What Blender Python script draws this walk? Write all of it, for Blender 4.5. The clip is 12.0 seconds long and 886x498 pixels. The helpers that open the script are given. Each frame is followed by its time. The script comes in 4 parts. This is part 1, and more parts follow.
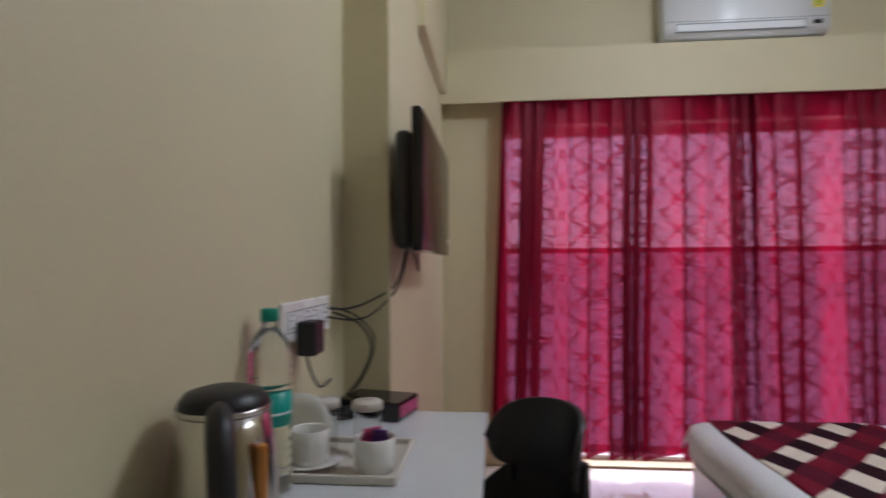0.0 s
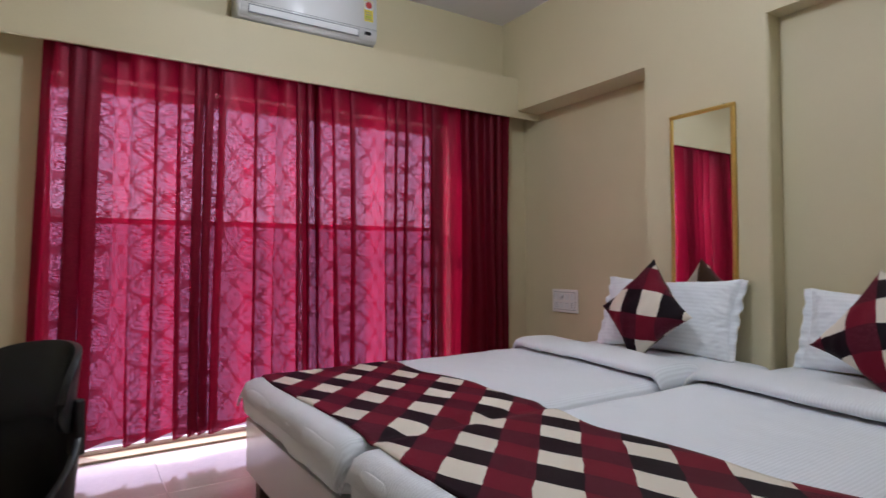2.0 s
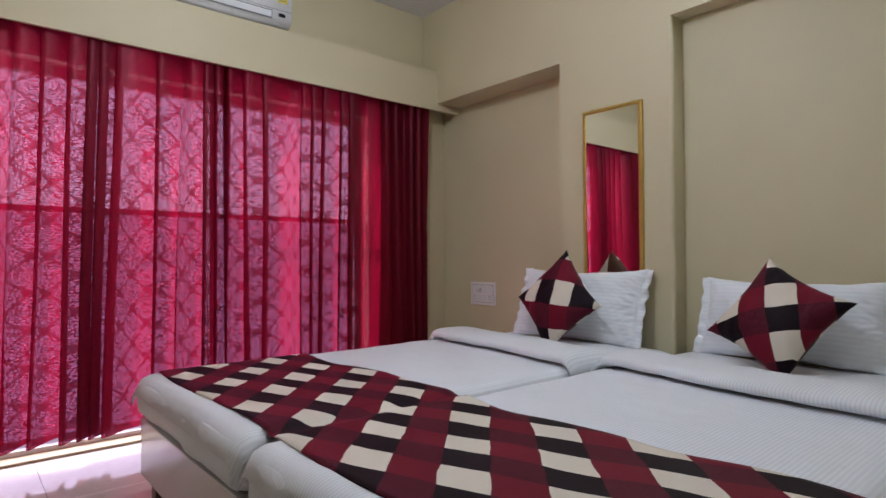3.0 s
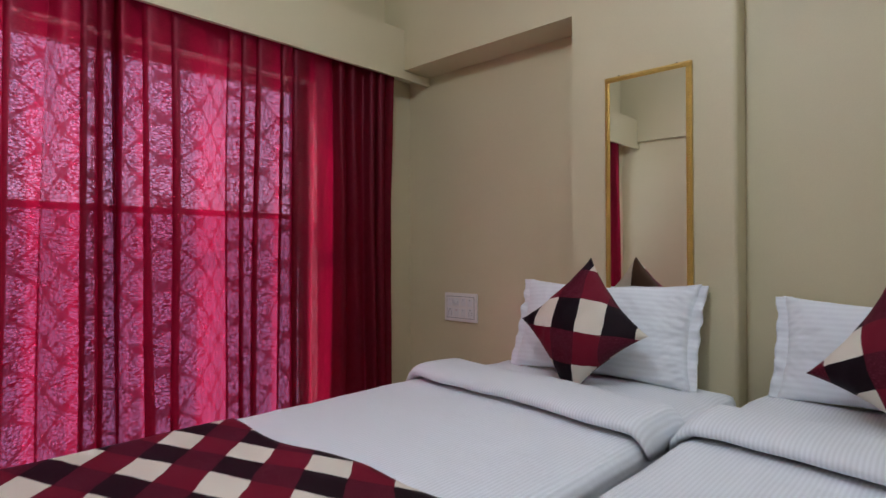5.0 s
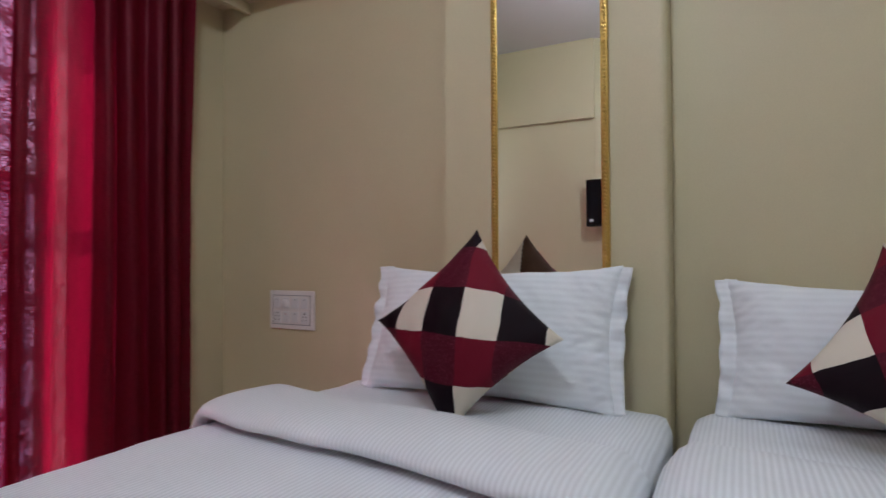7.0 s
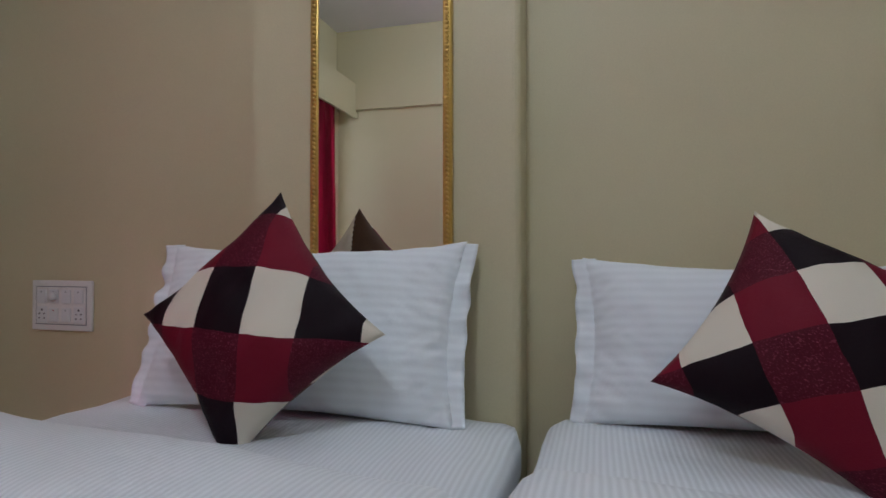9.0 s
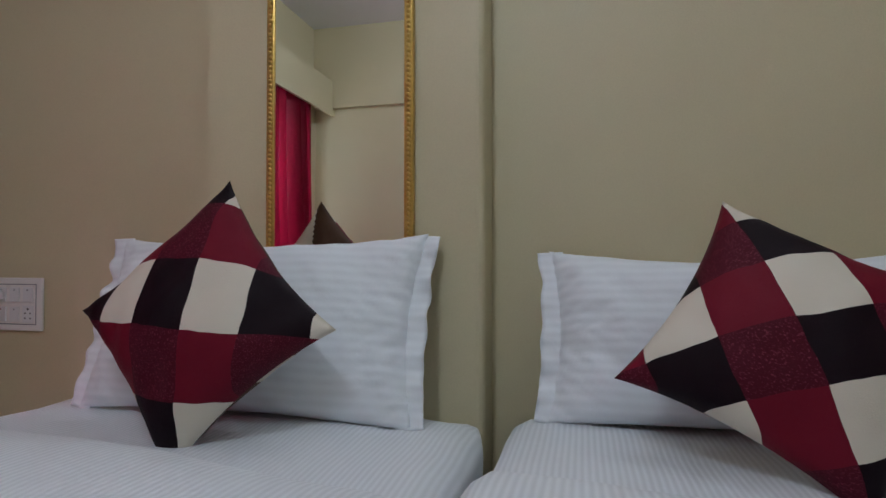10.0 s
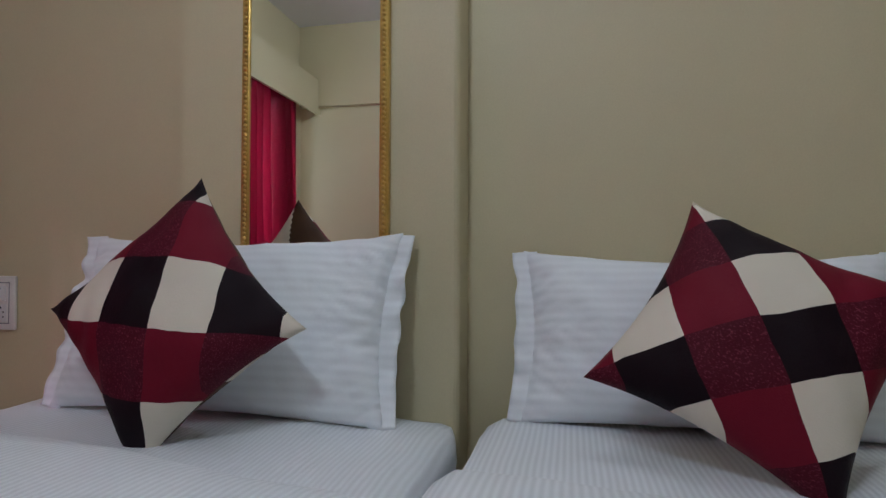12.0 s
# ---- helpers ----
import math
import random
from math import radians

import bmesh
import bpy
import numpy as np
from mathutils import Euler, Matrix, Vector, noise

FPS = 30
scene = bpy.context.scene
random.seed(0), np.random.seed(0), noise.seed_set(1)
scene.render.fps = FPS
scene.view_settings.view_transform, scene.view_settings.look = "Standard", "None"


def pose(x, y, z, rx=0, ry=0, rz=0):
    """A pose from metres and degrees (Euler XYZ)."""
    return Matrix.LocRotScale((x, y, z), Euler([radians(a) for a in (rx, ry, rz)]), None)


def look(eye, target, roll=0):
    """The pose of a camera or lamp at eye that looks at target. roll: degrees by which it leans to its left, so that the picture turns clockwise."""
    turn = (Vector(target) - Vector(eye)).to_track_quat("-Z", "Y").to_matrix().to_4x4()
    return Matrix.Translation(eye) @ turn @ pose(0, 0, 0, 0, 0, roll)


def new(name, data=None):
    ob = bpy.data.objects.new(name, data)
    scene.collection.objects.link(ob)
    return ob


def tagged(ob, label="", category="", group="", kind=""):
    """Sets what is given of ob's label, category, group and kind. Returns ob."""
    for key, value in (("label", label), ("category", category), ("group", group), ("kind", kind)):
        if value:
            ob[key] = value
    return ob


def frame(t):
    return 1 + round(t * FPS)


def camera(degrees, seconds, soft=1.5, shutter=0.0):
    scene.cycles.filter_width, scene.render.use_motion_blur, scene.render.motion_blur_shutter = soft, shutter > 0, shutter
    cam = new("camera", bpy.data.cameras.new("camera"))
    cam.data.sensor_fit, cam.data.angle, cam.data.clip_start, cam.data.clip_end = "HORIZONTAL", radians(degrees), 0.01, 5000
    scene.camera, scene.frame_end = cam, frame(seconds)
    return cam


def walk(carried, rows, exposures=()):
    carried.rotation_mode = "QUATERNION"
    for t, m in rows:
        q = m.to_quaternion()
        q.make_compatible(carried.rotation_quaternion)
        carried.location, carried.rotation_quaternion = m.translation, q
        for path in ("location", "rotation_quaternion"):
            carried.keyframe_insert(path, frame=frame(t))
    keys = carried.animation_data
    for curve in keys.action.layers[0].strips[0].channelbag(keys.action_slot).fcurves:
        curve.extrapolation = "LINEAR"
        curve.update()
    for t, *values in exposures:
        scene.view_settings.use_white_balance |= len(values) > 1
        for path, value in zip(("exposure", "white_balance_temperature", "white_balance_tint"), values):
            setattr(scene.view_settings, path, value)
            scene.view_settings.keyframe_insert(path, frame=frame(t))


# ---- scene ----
cam = camera(75.6, 12.0, shutter=0.4)
EXPOSURES = [(0.0, 0.02, 6080, 12), (0.6, 0.16, 6100, 13), (7.5, 0.12, 6050, 12), (9.5, -0.16, 5900, 9), (12.0, -0.18, 5900, 9)]
PATH = [
    (0, (-0.1519, -0.229, 1.1545), (-0.3574, 1.9003, 1.2091), -0.4),
    (0.5, (-0.1006, -0.2311, 1.1492), (0.26, 1.8779, 1.2005), -0.5),
    (1, (-0.0546, -0.2643, 1.1353), (0.6666, 1.7495, 1.1845), -0.6),
    (1.5, (-0.0278, -0.2836, 1.0893), (0.9341, 1.6275, 1.1363), -0.5),
    (2, (0.0064, -0.2878, 1.0026), (1.1663, 1.5098, 1.0465), -0.4),
    (2.5, (0.031, -0.2846, 0.9748), (1.3343, 1.4124, 1.0154), -0.3),
    (3, (0.0642, -0.2771, 0.9609), (1.4499, 1.3525, 0.9983), -0.3),
    (3.2, (0.076, -0.2793, 0.963), (1.4884, 1.3279, 0.9972), -0.3),
    (4.8, (0.3649, 0.382, 1.0379), (1.9153, 1.8586, 1.0315), -0.1),
    (5, (0.4451, 0.4687, 1.0283), (2.0084, 1.9303, 1.0422), -0.2),
    (5.5, (0.5725, 0.6666, 1.009), (2.1903, 2.0662, 1.0347), -0.1),
    (6, (0.7554, 0.8293, 1.0358), (2.4524, 2.1314, 1.055), -0.3),
    (6.5, (0.871, 0.9084, 0.9876), (2.6654, 2.0747, 1.0133), -0.3),
    (7, (1.0561, 0.9373, 0.9245), (2.9511, 1.9303, 0.9641), -0.3),
    (7.5, (1.2091, 0.9716, 0.933), (3.179, 1.8083, 0.9587), -0.3),
    (9.5, (1.4755, 0.9277, 0.8517), (3.5503, 1.4509, 0.8924), 0.0),
    (10, (1.5044, 0.9095, 0.8485), (3.5834, 1.4145, 0.8913), 0.0),
    (10.5, (1.5151, 0.8999, 0.8421), (3.5963, 1.3953, 0.8838), 0.1),
    (11, (1.5226, 0.887, 0.8378), (3.608, 1.3664, 0.8785), 0.1),
    (11.5, (1.5162, 0.8795, 0.8474), (3.6016, 1.3557, 0.8892), 0.2),
    (12, (1.5119, 0.8785, 0.8474), (3.6006, 1.345, 0.8892), 0.2),
]
walk(cam, [(t, look(eye, target, roll)) for t, eye, target, roll in PATH], EXPOSURES)

# ---- world and light ----
SUN_EL, SUN_AZ = 36.0, -46.0
world = bpy.data.worlds.new("sky")
scene.world = world
world.use_nodes = True
wn, wl = world.node_tree.nodes, world.node_tree.links
sky = wn.new("ShaderNodeTexSky")
sky.sky_type, sky.sun_disc = "NISHITA", False
sky.sun_elevation, sky.sun_rotation = radians(SUN_EL), radians(SUN_AZ)
wl.new(sky.outputs["Color"], wn["Background"].inputs["Color"])
wn["Background"].inputs["Strength"].default_value = 0.12
sun_data = bpy.data.lights.new("sun", "SUN")
sun_data.energy, sun_data.angle, sun_data.color = 4.5, radians(0.5), (1.0, 0.95, 0.88)
sun = new("sun", sun_data)
sun.matrix_world = look((0.9 + 5 * math.tan(radians(SUN_AZ)), 8, 1.3 + 5 * math.tan(radians(SUN_EL)) / math.cos(radians(SUN_AZ))), (0.9, 3.0, 1.3))

# daylight that enters through the glazed opening
day_data = bpy.data.lights.new("window_daylight", "AREA")
day_data.shape, day_data.size, day_data.size_y = "RECTANGLE", 2.40, 1.90
day_data.energy, day_data.color = 40.0, (0.90, 0.95, 1.0)
day = new("window_daylight", day_data)
day.matrix_world = look((1.03, 3.34, 1.0), (1.03, 0.0, 1.0))

# tube light on the beam above the beds
bulb_data = bpy.data.lights.new("tube_light_glow", "AREA")
bulb_data.shape, bulb_data.size, bulb_data.size_y = "RECTANGLE", 1.15, 0.06
bulb_data.energy, bulb_data.color = 5.5, (0.84, 0.94, 1.0)
bulb = new("tube_light_glow", bulb_data)
TUBE = (2.645, 0.55, 2.50)
bulb.matrix_world = look(TUBE, (TUBE[0] - 1.0, TUBE[1] + 0.15, TUBE[2] - 0.45))

# unseen fill lamp added under the ceiling mid-room, to brighten the walls
glow_data = bpy.data.lights.new("unseen_fill_light", "POINT")
glow_data.energy, glow_data.color, glow_data.shadow_soft_size = 33.0, (0.89, 0.95, 1.0), 0.10
glow = new("unseen_fill_light", glow_data)
FILL_LAMP = (0.95, 1.25)
glow.location = (FILL_LAMP[0], FILL_LAMP[1], 2.52)


# ---- materials ----
def make(name):
    m = bpy.data.materials.new(name)
    m.use_nodes = True
    t = m.node_tree
    return m, t.nodes, t.links, t.nodes["Principled BSDF"]


def paint(name, colour, rough=0.5, metal=0.0, vary=0.08, scale=6.0, grain=180.0, bump=0.05, coat=0.0, spec=0.5):
    """A surface with broad and fine variation in tone, and fine relief."""
    m, n, l, b = make(name)
    co = n.new("ShaderNodeTexCoord")
    broad, fine = n.new("ShaderNodeTexNoise"), n.new("ShaderNodeTexNoise")
    broad.inputs["Scale"].default_value, broad.inputs["Detail"].default_value = scale, 4
    fine.inputs["Scale"].default_value, fine.inputs["Detail"].default_value = grain, 3
    for x in (broad, fine):
        l.new(co.outputs["Object"], x.inputs["Vector"])
    add = n.new("ShaderNodeMath")
    add.operation = "ADD"
    l.new(broad.outputs["Fac"], add.inputs[0])
    l.new(fine.outputs["Fac"], add.inputs[1])
    ramp = n.new("ShaderNodeMapRange")
    ramp.inputs["From Min"].default_value, ramp.inputs["From Max"].default_value = 0.6, 1.4
    ramp.inputs["To Min"].default_value, ramp.inputs["To Max"].default_value = 1 - vary, 1 + vary
    l.new(add.outputs[0], ramp.inputs["Value"])
    mul = n.new("ShaderNodeVectorMath")
    mul.operation = "SCALE"
    mul.inputs[0].default_value = colour
    l.new(ramp.outputs[0], mul.inputs["Scale"])
    l.new(mul.outputs[0], b.inputs["Base Color"])
    bp = n.new("ShaderNodeBump")
    bp.inputs["Strength"].default_value, bp.inputs["Distance"].default_value = bump, 0.004
    l.new(fine.outputs["Fac"], bp.inputs["Height"])
    l.new(bp.outputs[0], b.inputs["Normal"])
    rr = n.new("ShaderNodeMapRange")
    rr.inputs["To Min"].default_value, rr.inputs["To Max"].default_value = max(rough - 0.06, 0.02), min(rough + 0.06, 1)
    l.new(broad.outputs["Fac"], rr.inputs["Value"])
    l.new(rr.outputs[0], b.inputs["Roughness"])
    b.inputs["Metallic"].default_value = metal
    b.inputs["Coat Weight"].default_value = coat
    b.inputs["Specular IOR Level"].default_value = spec
    return m


def wall_paint():
    """Cream emulsion with faint roller marks and soft stains."""
    m = paint("cream_wall_paint", (0.62, 0.55, 0.36), 0.55, vary=0.05, scale=1.6, grain=260, bump=0.10)
    return m


def math_node(n, l, op, a, b=None):
    x = n.new("ShaderNodeMath")
    x.operation = op
    for i, v in enumerate((a, b)):
        if v is None:
            continue
        if isinstance(v, (int, float)):
            x.inputs[i].default_value = v
        else:
            l.new(v, x.inputs[i])
    return x.outputs[0]


def patchwork():
    """Woven patchwork: maroon stripes beside stripes of cream and near-black cells, laid out along the UV map."""
    m, n, l, b = make("patchwork_fabric")
    uv = n.new("ShaderNodeUVMap")
    co = n.new("ShaderNodeTexCoord")
    wob = n.new("ShaderNodeTexNoise")
    wob.inputs["Scale"].default_value = 9
    l.new(co.outputs["Object"], wob.inputs["Vector"])
    sep = n.new("ShaderNodeSeparateXYZ")
    l.new(uv.outputs[0], sep.inputs[0])
    w = math_node(n, l, "MULTIPLY", math_node(n, l, "SUBTRACT", wob.outputs["Fac"], 0.5), 0.16)
    cell = math_node(n, l, "FLOORED_MODULO", math_node(n, l, "ADD", sep.outputs[0], w), 2.0)
    band = math_node(n, l, "FLOORED_MODULO", math_node(n, l, "ADD", sep.outputs[1], w), 2.0)
    odd = math_node(n, l, "GREATER_THAN", cell, 1.0)
    red = math_node(n, l, "LESS_THAN", band, 1.0)
    thread = n.new("ShaderNodeTexNoise")
    thread.inputs["Scale"].default_value, thread.inputs["Detail"].default_value = 230, 6
    stretch = n.new("ShaderNodeMapping")
    stretch.inputs["Scale"].default_value = (1.0, 3.5, 1.6)
    l.new(co.outputs["Object"], stretch.inputs[0])
    l.new(stretch.outputs[0], thread.inputs["Vector"])
    fleck = n.new("ShaderNodeMapRange")
    fleck.inputs["From Min"].default_value, fleck.inputs["From Max"].default_value = 0.55, 0.70
    l.new(thread.outputs["Fac"], fleck.inputs["Value"])

    def mix(f, a, c):
        x = n.new("ShaderNodeMix")
        x.data_type = "RGBA"
        for s, v in ((x.inputs[0], f), (x.inputs[6], a), (x.inputs[7], c)):
            if isinstance(v, tuple):
                s.default_value = (*v, 1)
            else:
                l.new(v, s)
        return x.outputs[2]

    flecked = mix(fleck.outputs[0], (0.075, 0.004, 0.014), (0.21, 0.035, 0.06))
    reds = mix(odd, flecked, (0.16, 0.006, 0.020))
    cells = mix(odd, (0.009, 0.003, 0.006), (0.74, 0.68, 0.57))
    l.new(mix(red, cells, reds), b.inputs["Base Color"])
    b.inputs["Roughness"].default_value = 0.62
    b.inputs["Specular IOR Level"].default_value = 0.15
    weave = n.new("ShaderNodeTexNoise")
    weave.inputs["Scale"].default_value = 420
    l.new(co.outputs["Object"], weave.inputs["Vector"])
    bp = n.new("ShaderNodeBump")
    bp.inputs["Strength"].default_value, bp.inputs["Distance"].default_value = 0.25, 0.002
    tall = math_node(n, l, "ADD", weave.outputs["Fac"], math_node(n, l, "MULTIPLY", fleck.outputs[0], 0.8))
    l.new(tall, bp.inputs["Height"])
    l.new(bp.outputs[0], b.inputs["Normal"])
    return m


def satin(name, axis, period=0.011, low=0.87):
    """White cotton with narrow satin stripes along one axis and faint creases."""
    m, n, l, b = make(name)
    co = n.new("ShaderNodeTexCoord")
    sep = n.new("ShaderNodeSeparateXYZ")
    l.new(co.outputs["Object"], sep.inputs[0])
    wave = math_node(n, l, "SINE", math_node(n, l, "MULTIPLY", sep.outputs[axis], 2 * math.pi / period))
    crease = n.new("ShaderNodeTexNoise")
    crease.inputs["Scale"].default_value, crease.inputs["Detail"].default_value = 7, 5
    l.new(co.outputs["Object"], crease.inputs["Vector"])
    tone = n.new("ShaderNodeMapRange")
    tone.inputs["From Min"].default_value, tone.inputs["From Max"].default_value = -1, 1
    tone.inputs["To Min"].default_value, tone.inputs["To Max"].default_value = low, 1.0
    l.new(wave, tone.inputs["Value"])
    mul = n.new("ShaderNodeVectorMath")
    mul.operation = "SCALE"
    mul.inputs[0].default_value = (0.84, 0.88, 0.92)
    l.new(tone.outputs[0], mul.inputs["Scale"])
    l.new(mul.outputs[0], b.inputs["Base Color"])
    rough = n.new("ShaderNodeMapRange")
    rough.inputs["From Min"].default_value, rough.inputs["From Max"].default_value = -1, 1
    rough.inputs["To Min"].default_value, rough.inputs["To Max"].default_value = 0.75, 0.45
    l.new(wave, rough.inputs["Value"])
    l.new(rough.outputs[0], b.inputs["Roughness"])
    b.inputs["Sheen Weight"].default_value = 0.2
    b.inputs["Specular IOR Level"].default_value = 0.3
    bp = n.new("ShaderNodeBump")
    bp.inputs["Strength"].default_value, bp.inputs["Distance"].default_value = 0.55, 0.014
    tall = math_node(n, l, "ADD", crease.outputs["Fac"], math_node(n, l, "MULTIPLY", wave, 0.03))
    l.new(tall, bp.inputs["Height"])
    l.new(bp.outputs[0], b.inputs["Normal"])
    return m


def curtain_cloth():
    """Crimson burn-out damask: a dense ground with sheer veined medallions that let daylight through."""
    m, n, l, b = make("crimson_damask")
    uv = n.new("ShaderNodeUVMap")
    sep = n.new("ShaderNodeSeparateXYZ")
    l.new(uv.outputs[0], sep.inputs[0])
    vor = n.new("ShaderNodeTexVoronoi")
    vor.feature = "DISTANCE_TO_EDGE"
    vor.inputs["Scale"].default_value = 118
    l.new(uv.outputs[0], vor.inputs["Vector"])
    vein = n.new("ShaderNodeMapRange")
    vein.inputs["From Min"].default_value, vein.inputs["From Max"].default_value = 0.05, 0.17
    l.new(vor.outputs["Distance"], vein.inputs["Value"])
    # ogee lattice of medallions
    cu = math_node(n, l, "COSINE", math_node(n, l, "MULTIPLY", sep.outputs[0], 2 * math.pi / 0.115))
    cv = math_node(n, l, "COSINE", math_node(n, l, "MULTIPLY", sep.outputs[1], 2 * math.pi / 0.175))
    og = math_node(n, l, "ABSOLUTE", math_node(n, l, "ADD", cu, cv))
    line = n.new("ShaderNodeMapRange")
    line.inputs["From Min"].default_value, line.inputs["From Max"].default_value = 0.10, 0.34
    l.new(og, line.inputs["Value"])
    sheer = math_node(n, l, "MULTIPLY", vein.outputs[0], math_node(n, l, "ADD", math_node(n, l, "MULTIPLY", line.outputs[0], 0.75), 0.25))
    dif, tra, thin, out = n.new("ShaderNodeBsdfDiffuse"), n.new("ShaderNodeBsdfTranslucent"), n.new("ShaderNodeBsdfTransparent"), n["Material Output"]
    glo = n.new("ShaderNodeBsdfGlossy")
    glo.inputs["Roughness"].default_value = 0.45
    glo.inputs["Color"].default_value = (0.75, 0.25, 0.32, 1)
    dif.inputs["Color"].default_value = (0.22, 0.006, 0.022, 1)
    tra.inputs["Color"].default_value = (0.138, 0.0015, 0.012, 1)
    thin.inputs["Color"].default_value = (0.98, 0.47, 0.76, 1)
    m1, m2, m3 = (n.new("ShaderNodeMixShader") for _ in range(3))
    m1.inputs[0].default_value = 0.60
    l.new(dif.outputs[0], m1.inputs[1])
    l.new(tra.outputs[0], m1.inputs[2])
    m3.inputs[0].default_value = 0.05
    l.new(m1.outputs[0], m3.inputs[1])
    l.new(glo.outputs[0], m3.inputs[2])
    l.new(math_node(n, l, "MULTIPLY", sheer, SHEER), m2.inputs[0])
    l.new(m3.outputs[0], m2.inputs[1])
    l.new(thin.outputs[0], m2.inputs[2])
    l.new(m2.outputs[0], out.inputs["Surface"])
    return m


SHEER = 0.135
WALL = wall_paint()
CEIL = paint("white_ceiling_paint", (0.74, 0.73, 0.76), 0.6, vary=0.04, scale=2, bump=0.05)
TILE = paint("polished_cream_tile", (0.70, 0.62, 0.55), 0.10, vary=0.06, scale=5, grain=40, bump=0.0, coat=0.3)
GROUT = paint("grey_grout", (0.30, 0.27, 0.24), 0.8)
CURTAIN = curtain_cloth()
PATCH = patchwork()
BACKCLOTH = paint("brown_cushion_back", (0.085, 0.040, 0.022), 0.7, vary=0.2, scale=20, grain=400, bump=0.2, spec=0.2)
CREAMCLOTH = paint("cream_cushion_back", (0.66, 0.60, 0.50), 0.7, vary=0.1, scale=20, grain=400, bump=0.2, spec=0.2)
SHEET = satin("white_striped_sheet", 1)
PILLOWCASE = satin("white_striped_pillowcase", 2, 0.020, 0.95)
LAMINATE = paint("pale_grey_laminate", (0.62, 0.62, 0.62), 0.22, vary=0.04, scale=4, bump=0.02, coat=0.2)
TABLETOP = paint("white_laminate_top", (0.66, 0.69, 0.72), 0.25, vary=0.04, scale=5, bump=0.02)
DARKWOOD = paint("dark_brown_wood", (0.10, 0.055, 0.035), 0.45, vary=0.25, scale=12)
PLASTIC = paint("white_plastic", (0.78, 0.79, 0.80), 0.3, vary=0.02, bump=0.01)
PLATE = paint("ivory_switch_plate", (0.84, 0.82, 0.80), 0.28, vary=0.03, bump=0.01)
BLACK = paint("black_moulded_plastic", (0.012, 0.012, 0.014), 0.42, vary=0.2, grain=300, bump=0.08)
GLOSSBLACK = paint("glossy_black_plastic", (0.010, 0.009, 0.010), 0.12, vary=0.1, bump=0.0)
RUBBER = paint("black_cable_rubber", (0.015, 0.014, 0.014), 0.5, vary=0.1)
STEEL = paint("brushed_steel", (0.62, 0.60, 0.57), 0.16, metal=1.0, vary=0.05, grain=90, bump=0.02)
GOLD = paint("gilded_moulding", (0.62, 0.42, 0.12), 0.33, metal=0.85, vary=0.15, scale=30, bump=0.1)
CERAMIC = paint("white_glazed_ceramic", (0.78, 0.76, 0.72), 0.12, vary=0.02, bump=0.0, coat=0.4)
TRAYMAT = paint("cream_tray_plastic", (0.66, 0.62, 0.56), 0.3, vary=0.03, bump=0.01)
TEAL = paint("teal_label", (0.0, 0.36, 0.29), 0.35, vary=0.05)
TEALCAP = paint("teal_cap", (0.0, 0.24, 0.17), 0.4, vary=0.05)
PRINT = paint("white_print", (0.75, 0.78, 0.78), 0.5)
GREYPRINT = paint("grey_print", (0.25, 0.26, 0.28), 0.5)
YELLOW = paint("yellow_label", (0.75, 0.62, 0.04), 0.5)
REDINK = paint("red_print", (0.45, 0.03, 0.03), 0.5)
GREENINK = paint("green_print", (0.05, 0.30, 0.08), 0.5)
SACHET = paint("purple_foil_sachet", (0.10, 0.03, 0.20), 0.3, vary=0.5, scale=60)
PINKFOIL = paint("pink_foil_sachet", (0.45, 0.05, 0.16), 0.3, vary=0.4, scale=60)
ALU = paint("white_window_frame", (0.70, 0.70, 0.70), 0.35, vary=0.04)
CONCRETE = paint("pale_concrete", (0.42, 0.41, 0.40), 0.85, vary=0.12, scale=3, bump=0.2)
SCREEN = paint("black_tv_glass", (0.006, 0.005, 0.006), 0.08, vary=0.0, bump=0.0, spec=0.12)


def mirror_mat():
    m, n, l, b = make("silvered_mirror")
    b.inputs["Base Color"].default_value = (0.90, 0.91, 0.90, 1)
    b.inputs["Metallic"].default_value, b.inputs["Roughness"].default_value = 1.0, 0.01
    return m


def glass_mat(name, colour, rough=0.0, thin=False):
    m, n, l, b = make(name)
    b.inputs["Base Color"].default_value = (*colour, 1)
    b.inputs["Transmission Weight"].default_value = 1.0
    b.inputs["Roughness"].default_value, b.inputs["IOR"].default_value = rough, 1.01 if thin else 1.45
    return m


def lamp_mat():
    m, n, l, b = make("lit_diffuser")
    b.inputs["Base Color"].default_value = (0.8, 0.8, 0.8, 1)
    b.inputs["Emission Color"].default_value = (0.95, 0.97, 1, 1)
    b.inputs["Emission Strength"].default_value = 9.0
    return m


MIRROR = mirror_mat()
GLASS = glass_mat("clear_pane", (0.97, 0.98, 0.98), thin=True)
# mauve tint stands for the dimmer, pinker daylight below the transom
FROST = glass_mat("dimming_obscured_pane", (0.54, 0.38, 0.50), 0.5, thin=True)
PET = glass_mat("clear_bottle_plastic", (0.95, 0.97, 0.97), 0.03)
TUMBLER = glass_mat("clear_glass", (0.93, 0.93, 0.91), thin=True)
LAMPGLOW = lamp_mat()


# ---- building helpers ----
def mesh_ob(name, bm, material, smooth=False):
    me = bpy.data.meshes.new(name)
    bm.normal_update()
    bm.to_mesh(me)
    bm.free()
    for mm in (material if isinstance(material, (list, tuple)) else [material]):
        me.materials.append(mm)
    if smooth:
        me.polygons.foreach_set("use_smooth", [True] * len(me.polygons))
    return new(name, me)


def part(name, bm, material, parent, label="", smooth=False):
    ob = mesh_ob(name, bm, material, smooth)
    ob.parent = parent
    return tagged(ob, label)


